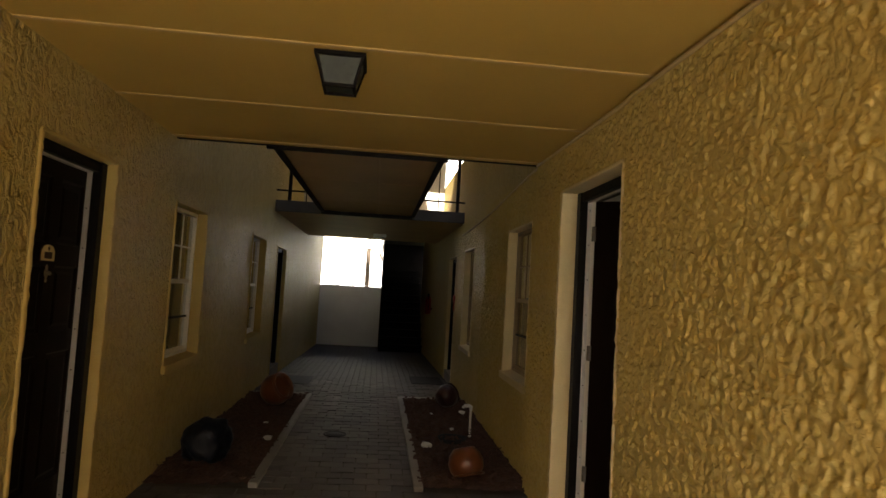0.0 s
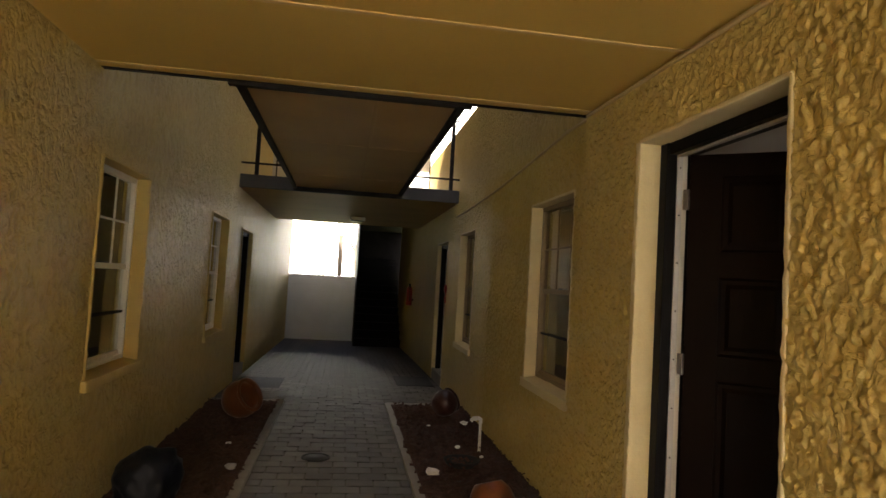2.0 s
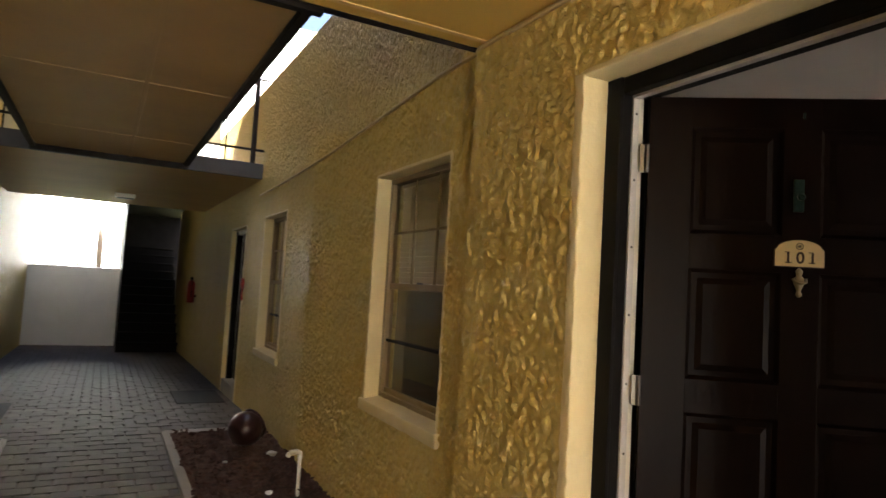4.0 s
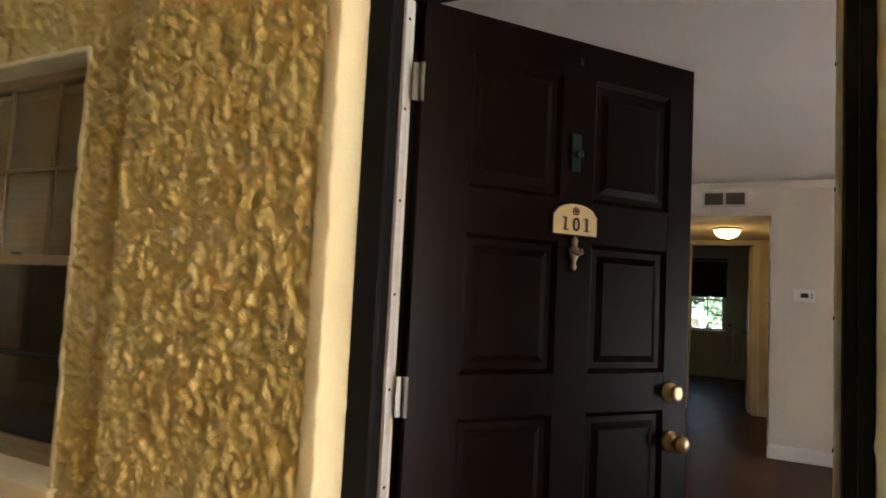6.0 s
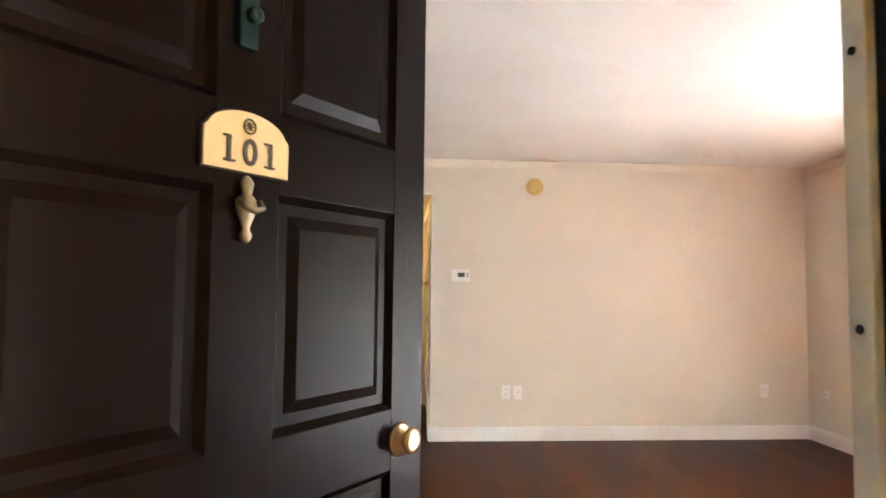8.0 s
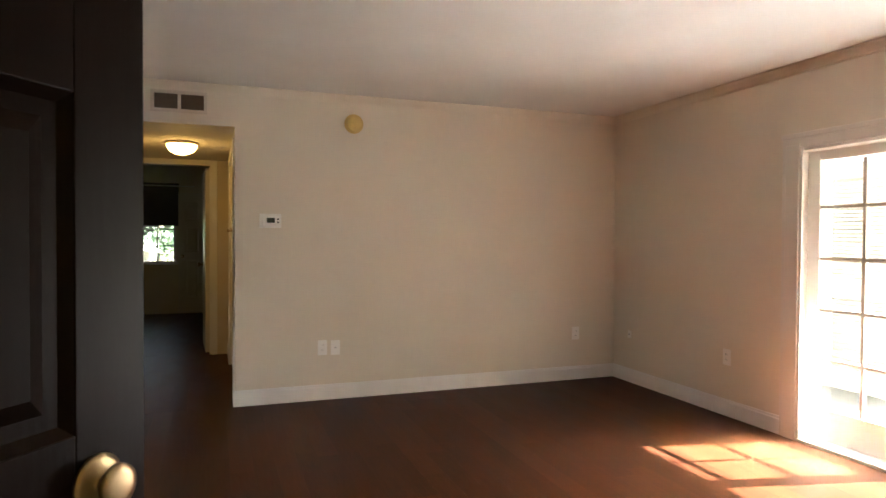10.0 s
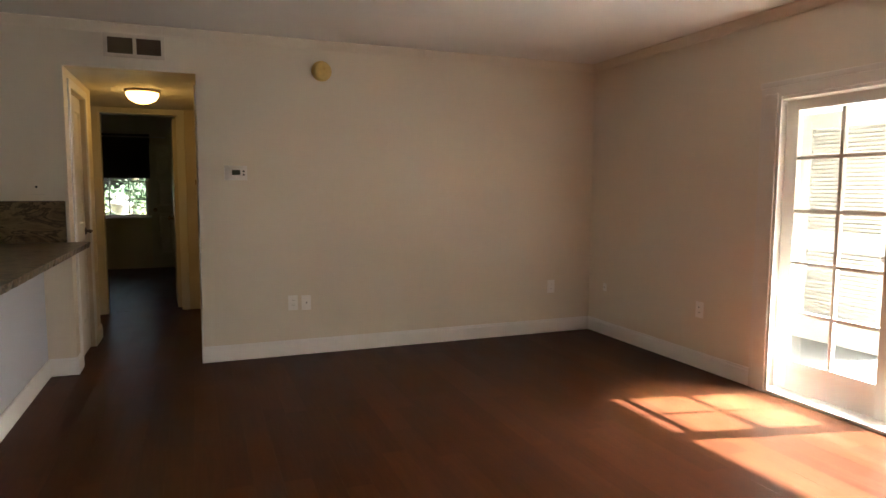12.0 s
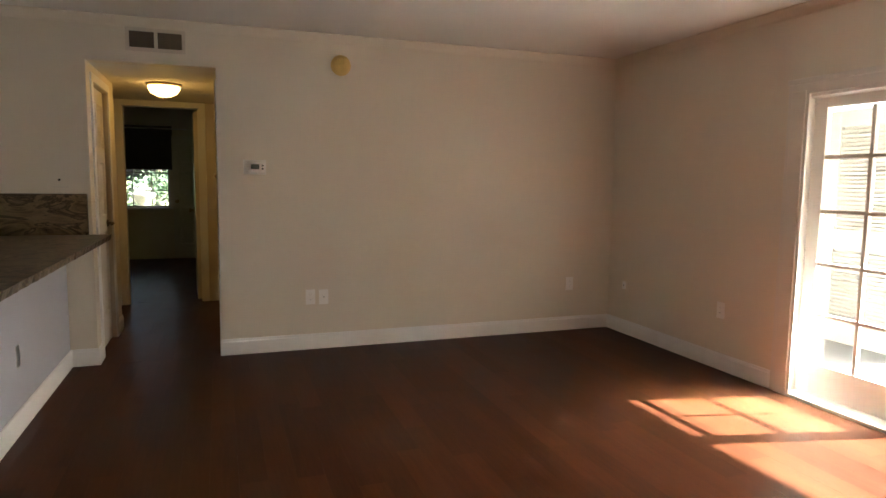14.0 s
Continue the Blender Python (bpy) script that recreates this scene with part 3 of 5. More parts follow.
def number_plate(root, u, z, text=""):
    """An arched cream plate, with a round emblem over a dark number or a plain bar."""
    w, h = 0.152, 0.088
    pts = [(-w / 2, 0), (w / 2, 0), (w / 2, h * 0.62)]
    pts += [(w / 2 * math.cos(a) * 0.93, h * 0.62 + h * 0.38 * math.sin(a)) for a in np.linspace(0.18, math.pi - 0.18, 12)]
    pts += [(-w / 2, h * 0.62)]

    def outline(k, y0, y1):
        bm = bmesh.new()
        f = bm.faces.new([bm.verts.new((p * k, y0, h / 2 + (q - h / 2) * k)) for p, q in pts])
        r = bmesh.ops.extrude_face_region(bm, geom=[f])
        bmesh.ops.translate(bm, verts=[v for v in r["geom"] if isinstance(v, bmesh.types.BMVert)], vec=(0, y1 - y0, 0))
        bmesh.ops.recalc_face_normals(bm, faces=bm.faces[:])
        return bm

    plate = part("number_plate", outline(1.0, 0, -0.008), SIGN, root, "arched cream number plate", m=pose(u, 0, z))
    part("border", outline(1.05, 0.0, -0.005), SIGN_INK, plate)
    tmp = bmesh.new()
    ring = [(0.0105 * math.cos(2 * math.pi * i / 20), 0.0672 + 0.0105 * math.sin(2 * math.pi * i / 20)) for i in range(20)]
    for (ax, az), (bx_, bz) in zip(ring, ring[1:] + ring[:1]):
        add_cyl(tmp, (ax, -0.009, az), (bx_, -0.009, bz), 0.0015, n=5)
    for k in range(4):
        a = math.pi * k / 4
        add_cyl(tmp, (-0.007 * math.cos(a), -0.0088, 0.0672 - 0.007 * math.sin(a)), (0.007 * math.cos(a), -0.0088, 0.0672 + 0.007 * math.sin(a)), 0.0011, n=5)
    part("emblem", tmp, SIGN_INK, plate)
    if text:
        cu = bpy.data.curves.new("number", "FONT")
        cu.body, cu.size, cu.extrude, cu.align_x, cu.offset = text, 0.054, 0.001, "CENTER", 0.0008
        cu.space_character = 1.4
        ob = new("number_curve", cu)
        me = bpy.data.meshes.new_from_object(ob.evaluated_get(bpy.context.evaluated_depsgraph_get()))
        bpy.data.objects.remove(ob)
        bm = bmesh.new()
        bm.from_mesh(me)
        bpy.data.meshes.remove(me)
        xs = [v.co.x for v in bm.verts]
        for cx in (min(xs) + 0.0045, max(xs) - 0.0045):
            add_box(bm, (cx - 0.010, 0.0, -0.001), (cx + 0.010, 0.003, 0.001))
            add_box(bm, (cx - 0.011, 0.0345, -0.001), (cx + 0.003, 0.0375, 0.001))
        part("number", bm, SIGN_INK, plate, m=pose(0.002, -0.0088, 0.011, 90))
    else:
        part("number_bar", add_box(bmesh.new(), (-0.045, -0.009, 0.012), (0.045, -0.0075, 0.048)), SIGN_INK, plate)


def knocker(root, u, z):
    bm = add_lathe(bmesh.new(), [(0, 0), (0.007, 0.004), (0.011, 0.012), (0.006, 0.022), (0.009, 0.030), (0.015, 0.042), (0.019, 0.056), (0.015, 0.066), (0.008, 0.072), (0.010, 0.080), (0.012, 0.088), (0.007, 0.096), (0, 0.1)], Matrix.Diagonal((1, 0.55, 1, 1)))
    k = part("knocker", bm, NICKEL, root, "small nickel urn-shaped door knocker", m=pose(u, -0.006, z))
    part("striker", add_tube(bmesh.new(), [(-0.02, -0.005, 0.062), (-0.017, -0.016, 0.052), (0, -0.02, 0.046), (0.017, -0.016, 0.052), (0.02, -0.005, 0.062)], 0.0045), NICKEL, k)


def hinge_on(root, at, m=None):
    bm = add_cyl(bmesh.new(), (at[0], at[1], at[2] - 0.05), (at[0], at[1], at[2] + 0.05), 0.0075, n=12)
    add_box(bm, (at[0] - 0.022, at[1] + 0.006, at[2] - 0.05), (at[0] + 0.012, at[1] + 0.010, at[2] + 0.05), 0.001)
    for dz in (-0.033, 0.0, 0.033):
        add_cyl(bm, (at[0] - 0.014, at[1] + 0.0075, at[2] + dz), (at[0] - 0.014, at[1] + 0.0045, at[2] + dz), 0.0045, n=8)
    return part("hinge", bm, STEEL, root, "worn steel butt hinge")


COLS = ((0.146, 0.441), (0.561, 0.854))
ROWS = ((0.24, 0.968), (1.083, 1.455), (1.578, 1.943))


def entrance(name, label, at, turn, group=""):
    root = thing(name, at, label, "door", group, turn)
    panel_leaf(root, 0.955, 2.050, DOOR_PAINT, COLS, ROWS)
    return root


# the open entrance door
front = entrance("front_door", "open dark brown six-panel entrance door numbered 101", (0.150, -0.113, 0.012), -36.9)
number_plate(front, 0.495, 1.478, "101")
knocker(front, 0.495, 1.374)
part("deadbolt", knob_bm(0.025, 0.058), BRASS, front, "round brass deadbolt", m=Matrix.Diagonal((1, 0.6, 1, 1)) @ pose(0.882, 0, 1.022) @ OUT)
part("door_knob", knob_bm(0.028, 0.064), BRASS, front, "round brass door knob", m=pose(0.886, 0, 0.872) @ OUT)
peep = part("peephole_plate", add_box(bmesh.new(), (-0.017, -0.009, 0), (0.017, 0.0, 0.11), 0.006), VERDIGRIS, front, "green bronze peephole plate", m=pose(0.49, 0, 1.660))
part("peephole", add_lathe(bmesh.new(), [(0, 0), (0.011, 0), (0.012, 0.012), (0.007, 0.014), (0.005, 0.011), (0, 0.011)], OUT), VERDIGRIS, peep, m=pose(0.004, -0.008, 0.05))
part("clip", add_box(bmesh.new(), (0.499, -0.004, 1.978), (0.508, 0, 2.000), 0.002), VERDIGRIS, front)
for z in (0.24, 1.03, 1.83):
    hinge_on(front, (-0.006, -0.006, z))
part("door_sweep", add_box(bmesh.new(), (0.004, -0.006, 0.0), (0.943, 0, 0.035), 0.002), WEATHERSTRIP, front)


def door_lining(name, face, inward, hole, label, strip=True, hinge_white=True, coat=None, proud=0.012, latch=0.105):
    """Black timber frame in a stucco opening, with a metal weatherstrip screwed to it. inward: +1 when the room lies towards +x."""
    coat = coat or (STUCCO_SMOOTH if inward > 0 else YELLOW_SMOOTH)
    y0, y1, z0, z1 = hole
    root = new(name)
    tagged(root, label, kind="structure")

    def bx(a0, a1, ya, yb, za, zb):
        return (face + inward * a0, ya, za), (face + inward * a1, yb, zb)

    for ya, yb in ((y0 - 0.012, y0 + 0.012), (y1 - 0.020, y1 + 0.026)):
        part("return", rough_box(*bx(-proud, 0.068, ya, yb, z0, z1)), coat, root)
    part("return", rough_box(*bx(0.002 - proud, 0.068, y0, y1, z1 - 0.012, z1 + 0.010)), coat, root)
    for ya, yb in ((y0 + 0.012, y0 + latch), (y1 - 0.090, y1 - 0.020)):
        part("jamb", add_box(bmesh.new(), *bx(0.062, 0.125, ya, yb, z0, z1 - 0.012), 0.004), BLACK_PAINT, root)
        part("jamb_lip", add_box(bmesh.new(), *bx(0.048, 0.064, ya if ya > (y0 + y1) / 2 else ya, yb - 0.02 if ya < (y0 + y1) / 2 else yb, z0, z1 - 0.012), 0.004), BLACK_PAINT, root)
        part("inner_jamb", add_box(bmesh.new(), *bx(0.125, 0.15 if ya < (y0 + y1) / 2 else 0.158, ya, yb - 0.026 if ya < (y0 + y1) / 2 else yb, z0, z1 - 0.012), 0.002), DOOR_WHITE if hinge_white and ya > (y0 + y1) / 2 else BLACK_PAINT, root)
    if strip and hinge_white:
        part("jamb_edge", add_box(bmesh.new(), *bx(0.158, 0.214, y1 - 0.086, y1 - 0.02, 0.008, z1 - 0.07), 0.003), BLACK_PAINT, root)
    part("head", add_box(bmesh.new(), *bx(0.062, 0.19, y0 + 0.012, y1 - 0.012, z1 - 0.07, z1 - 0.012), 0.004), BLACK_PAINT, root)
    part("threshold", add_box(bmesh.new(), *bx(0.0, 0.20, y0 + 0.012, y1 - 0.012, z0, 0.006), 0.004), CONCRETE, root)
    if strip:
        for ya, yb, face_y, s in ((y0 + latch, y0 + latch + 0.01, y0 + latch + 0.01, 1), (y1 - 0.100, y1 - 0.090, y1 - 0.100, -1)):
            st = part("weatherstrip", add_box(bmesh.new(), *bx(0.100, 0.128, ya, yb, 0.01, z1 - 0.07), 0.002), WEATHERSTRIP, root, "pale metal weatherstrip with screws")
            for k in range(9):
                c = (face + inward * 0.114, face_y, 0.12 + 0.235 * k)
                part("screw", add_cyl(bmesh.new(), c, (c[0], c[1] + s * 0.002, c[2]), 0.004, n=8), DARK_STEEL, st)
        part("weatherstrip", add_box(bmesh.new(), *bx(0.100, 0.128, y0 + latch, y1 - 0.090, z1 - 0.08, z1 - 0.068), 0.002), WEATHERSTRIP, root)
    return root


door_lining("door_1", 0.0, 1, DOOR, "black painted timber frame of the entrance", proud=0.062, latch=0.057)
door_lining("door_2", WEST, -1, WEST_DOOR, "black painted timber frame across the walkway", hinge_white=False)
door_lining("door_3", 0.0, 1, EAST_DOOR_FAR, "black painted frame further along", strip=False)
door_lining("door_4", WEST, -1, WEST_DOOR_FAR, "black painted frame further along", strip=False)
west_door = entrance("closed_door", "closed dark brown six-panel door across the walkway", (WEST - 0.128, WEST_DOOR[0] + 0.03, 0.012), 90)
west_door.scale = (0.86, 1, 0.965)
number_plate(west_door, 0.45, 1.48)
knocker(west_door, 0.45, 1.36)
part("door_knob", knob_bm(), BRASS, west_door, "round brass door knob", m=pose(0.07, 0, 0.9) @ OUT)
d3 = entrance("closed_door", "closed dark brown panel door at the far right flat", (0.128, EAST_DOOR_FAR[1] - 0.02, 0.012), -90)
d3.scale = (1.0, 1, 0.93)
part("door_knob", knob_bm(), BRASS, d3, m=pose(0.84, 0, 0.9) @ OUT)
d4 = entrance("closed_door", "closed dark brown panel door of the far flat", (WEST - 0.128, WEST_DOOR_FAR[0] + 0.02, 0.012), 90)
d4.scale = (1.0, 1, 0.925)
part("door_knob", knob_bm(), BRASS, d4, m=pose(0.07, 0, 0.9) @ OUT)
# wreath-like red ornament hung beside the far door
red = thing("hanging_ornament", (-0.03, EAST_DOOR_FAR[0] - 0.12, 1.28), "small red ornament hung on the wall by a door", "ornament")
part("bow", add_lathe(bmesh.new(), [(0, -0.07), (0.04, -0.05), (0.06, 0), (0.045, 0.05), (0, 0.07)], Matrix.Diagonal((0.4, 1, 1, 1)), 12), RED, red)
part("ribbon", add_tube(bmesh.new(), [(0.01, 0, -0.05), (0, 0.01, -0.13), (0.005, -0.01, -0.2)], 0.012, 6), RED, red)


def sash_window(name, face, inward, hole, label, blinds, group, sash=None):
    """White single-hung window in a stucco opening, with cream returns and a sloping sill. Local x runs into the wall."""
    sash = sash or TRIM
    coat = STUCCO_SMOOTH if inward > 0 else YELLOW_SMOOTH
    y0, y1, z0, z1 = hole
    root = new(name)
    tagged(root, label, kind="structure")

    def bx(a0, a1, ya, yb, za, zb):
        return (face + inward * a0, ya, za), (face + inward * a1, yb, zb)

    for ya, yb in ((y0 - 0.012, y0 + 0.012), (y1 - 0.012, y1 + 0.012)):
        part("return", rough_box(*bx(-0.010, 0.115, ya, yb, z0, z1)), coat, root)
    part("return", rough_box(*bx(-0.010, 0.115, y0, y1, z1 - 0.012, z1 + 0.008)), coat, root)
    sill = rough_box(*bx(-0.03, 0.115, y0 - 0.03, y1 + 0.03, z0 - 0.055, z0 + 0.012), 0.006)
    for v in sill.verts:
        if v.co.z > z0 - 0.02:
            v.co.z += 0.022 * min(1, max(0, abs(v.co.x - face) / 0.115 if (v.co.x - face) * inward > 0 else 0))
    part("sill", sill, coat, root, "sloping cream stucco sill")
    a, b, c, d = y0 + 0.012, y1 - 0.012, z0 + 0.02, z1 - 0.012
    fr = bmesh.new()
    t = 0.035
    for p, q, r, s in ((a, a + t, c, d), (b - t, b, c, d), (a, b, c, c + t), (a, b, d - t, d)):
        add_box(fr, *bx(0.085, 0.14, p, q, r, s), 0.004)
    part("window_frame", fr, sash, root)
    mid = (c + d) / 2 + 0.01
    up = part("upper_sash", add_box(bmesh.new(), *bx(0.10, 0.125, a + t, b - t, mid - 0.02, mid + 0.018), 0.004), sash, root)
    w = (b - a - 2 * t) / 3
    for k in (1, 2):
        part("muntin", add_box(bmesh.new(), *bx(0.108, 0.122, a + t + k * w - 0.007, a + t + k * w + 0.007, mid + 0.018, d - t), 0.002), sash, up)
    h = (d - t - mid - 0.018)
    part("muntin", add_box(bmesh.new(), *bx(0.107, 0.121, a + t, b - t, mid + 0.018 + h / 2 - 0.007, mid + 0.018 + h / 2 + 0.007), 0.002), sash, up)
    for k in range(3):
        for j in range(2):
            g = part("pane", add_box(bmesh.new(), *bx(0.113, 0.116, a + t + k * w, a + t + (k + 1) * w, mid + 0.018 + j * h / 2, mid + 0.018 + (j + 1) * h / 2)), GLASS, up)
            g.visible_shadow = False
    low = part("lower_sash", add_box(bmesh.new(), *bx(0.105, 0.13, a + t, b - t, c + t, c + t + 0.03), 0.004), sash, root)
    part("screen_bar", add_box(bmesh.new(), *bx(0.102, 0.112, a + t, b - t, (c + mid) / 2, (c + mid) / 2 + 0.018), 0.002), DARK_STEEL, low)
    g = part("pane", add_box(bmesh.new(), *bx(0.119, 0.122, a + t, b - t, c + t + 0.03, mid - 0.02)), GLASS, low)
    g.visible_shadow = False
    part("sash_lock", add_box(bmesh.new(), *bx(0.09, 0.102, (a + b) / 2 - 0.03, (a + b) / 2 + 0.03, mid + 0.016, mid + 0.028), 0.003), STEEL, up)
    bl = thing("window_blind", (face + inward * 0.165, (a + b) / 2, c), "closed tan slatted blind behind the window glass" if blinds else "dark cloth shade behind the window glass", "blind", group)
    if blinds:
        part("head_rail", add_box(bmesh.new(), (-0.015, a - (a + b) / 2 + 0.04, d - c - 0.05), (0.015, b - (a + b) / 2 - 0.04, d - c - 0.01), 0.003), BLIND, bl)
        slat = add_box(bmesh.new(), (-0.002, a - (a + b) / 2 + 0.04, -0.019), (0.002, b - (a + b) / 2 - 0.04, 0.019))
        me = bpy.data.meshes.new("slat")
        slat.to_mesh(me)
        slat.free()
        me.materials.append(BLIND)
        n = int((d - mid - 0.06) / 0.031)
        for k in range(n):
            s = new("slat", me)
            s.parent = bl
            s.matrix_basis = pose(0, 0, d - c - 0.075 - 0.031 * k, 0, -inward * 24)
        part("screen_cloth", add_box(bmesh.new(), (0.0, a - (a + b) / 2 + 0.03, 0.0), (0.004, b - (a + b) / 2 - 0.03, mid - c - 0.0)), CURTAIN, bl, "brown insect screen cloth")
    else:
        part("cloth", add_box(bmesh.new(), (-0.002, a - (a + b) / 2 + 0.03, 0.0), (0.002, b - (a + b) / 2 - 0.03, d - c - 0.02)), SHADE, bl)
    return root


sash_window("window_1", 0.0, 1, EAST_WINDOWS[0], "white sash window beside the entrance", True, "walkway blinds", TAN_SASH)
sash_window("window_2", 0.0, 1, EAST_WINDOWS[1], "white sash window of the next flat", True, "walkway blinds", TAN_SASH)
sash_window("window_3", WEST, -1, WEST_WINDOWS[0], "white sash window across the walkway", False, "walkway shades")
sash_window("window_4", WEST, -1, WEST_WINDOWS[1], "white sash window across the walkway", False, "walkway shades")

# ---- breezeway things ----
lantern = thing("ceiling_lantern", (-1.526, -1.27, SOFFIT_Z), "unlit black metal ceiling lantern with frosted glass", "lamp")
bm = bmesh.new()
add_box(bm, (-0.125, -0.125, -0.022), (0.125, 0.125, 0), 0.004)
part("top_plate", bm, DARK_STEEL, lantern)
lantern.scale = (0.94, 0.94, 0.94)
for sx in (-1, 1):
    for sy in (-1, 1):
        part("corner_bar", add_cyl(bmesh.new(), (sx * 0.112, sy * 0.112, -0.02), (sx * 0.075, sy * 0.075, -0.155), 0.008, n=6), DARK_STEEL, lantern)
bm = bmesh.new()
for p, q in (((-0.082, -0.082), (0.082, -0.066)), ((-0.082, 0.066), (0.082, 0.082)), ((-0.082, -0.082), (-0.066, 0.082)), ((0.066, -0.082), (0.082, 0.082))):
    add_box(bm, (*p, -0.165), (*q, -0.148), 0.002)
part("bottom_frame", bm, DARK_STEEL, lantern)
FROST = vary("frosted_lamp_glass", (0.035, 0.042, 0.03), 0.3, 0.3, 14, 90, 0.1, spec=0.2)
bm = bmesh.new()
for k in range(4):
    tmp = bmesh.new()
    tmp.faces.new([tmp.verts.new(p) for p in ((-0.104, -0.108, -0.024), (0.104, -0.108, -0.024), (0.068, -0.073, -0.15), (-0.068, -0.073, -0.15))])
    merge(bm, tmp, pose(0, 0, 0, 0, 0, 90 * k))
add_box(bm, (-0.066, -0.066, -0.152), (0.066, 0.066, -0.149))
part("glass_sides", bm, FROST, lantern, "frosted greenish glass")
part("bulb", add_lathe(bmesh.new(), [(0, -0.11), (0.02, -0.105), (0.03, -0.08), (0.02, -0.055), (0.012, -0.03), (0.012, -0.02)], n=14), PLASTIC, lantern)

# overhead footbridge, landing and its railing
BX0, BX1, BZ = -2.22, -0.785, SOFFIT_Z + 0.03
bridge = thing("footbridge", (0, 0, 0), "overhead footbridge with tan board underside and dark steel edges", "footbridge")
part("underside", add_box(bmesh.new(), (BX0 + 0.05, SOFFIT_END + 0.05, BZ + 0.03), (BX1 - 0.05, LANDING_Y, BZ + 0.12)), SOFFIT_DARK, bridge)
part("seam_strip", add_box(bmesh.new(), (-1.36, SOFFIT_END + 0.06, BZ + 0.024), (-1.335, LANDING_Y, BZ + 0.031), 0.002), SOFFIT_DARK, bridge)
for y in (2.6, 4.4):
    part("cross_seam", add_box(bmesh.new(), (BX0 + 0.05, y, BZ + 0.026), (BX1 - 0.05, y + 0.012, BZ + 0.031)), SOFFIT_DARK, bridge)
for x in (BX0, BX1 - 0.05):
    part("edge_beam", add_box(bmesh.new(), (x, SOFFIT_END + 0.05, BZ), (x + 0.05, LANDING_Y, BZ + 0.17), 0.004), DARK_STEEL, bridge)
part("end_beam", add_box(bmesh.new(), (BX0, SOFFIT_END + 0.002, SOFFIT_Z - 0.03), (BX1, SOFFIT_END + 0.049, SOFFIT_Z - 0.006), 0.004), DARK_STEEL, bridge)
landing = thing("landing_edge", (0, LANDING_Y, SOFFIT_Z), "blue-grey steel edge channel of the upper landing", "landing")
for a, b in ((WEST, BX0), (BX1, 0)):
    part("channel", add_box(bmesh.new(), (a, 0, 0.0), (b, 0.06, 0.17), 0.006), BLUE_STEEL, landing)
part("inner_beam", add_box(bmesh.new(), (BX0, 0.0, 0.0), (BX1, 0.06, 0.06), 0.004), DARK_STEEL, landing)
for a, b, xs in ((WEST, BX0, (-2.70, -2.45)), (BX1, 0, (-0.12, -0.42))):
    rail = thing("railing", (0, LANDING_Y + 0.03, SOFFIT_Z + 0.17), "dark thin steel railing on the upper landing", "railing", "landing railings")
    for z in (0.14, 0.95):
        part("rail", add_box(bmesh.new(), (a, -0.012, z), (b, 0.012, z + 0.025), 0.003), DARK_STEEL, rail)
    part("post", add_box(bmesh.new(), (xs[0] - 0.025, -0.025, 0), (xs[0] + 0.025, 0.025, 2.4), 0.004), DARK_STEEL, rail)
    part("baluster", add_box(bmesh.new(), (xs[1] - 0.008, -0.008, 0), (xs[1] + 0.008, 0.008, 0.95)), DARK_STEEL, rail)
structure("upper_railing", add_box(bmesh.new(), (BX0, SOFFIT_END + 0.6, BZ + 1.1), (BX0 + 0.03, LANDING_Y, BZ + 1.14)), DARK_STEEL)

conduit = [(-0.068, -6.1, 2.437), (-0.068, -4, 2.443), (-0.068, -1.2, 2.445), (-0.068, -1.1, 2.432), (-0.068, 0.2, 2.44), (-0.066, 0.72, 2.45), (-0.03, 0.80, 2.462), (-0.012, 0.92, 2.47), (-0.012, 1.2, 2.468), (-0.012, 2.05, 2.41), (-0.012, 3.05, 2.345), (-0.012, 4.0, 2.31), (-0.012, 4.7, 2.29), (-0.012, LANDING_Y, 2.28)]
tagged(part("wall_cable", add_tube(bmesh.new(), conduit, 0.011), CABLE), "painted cable run clipped along the stucco wall", "cable")

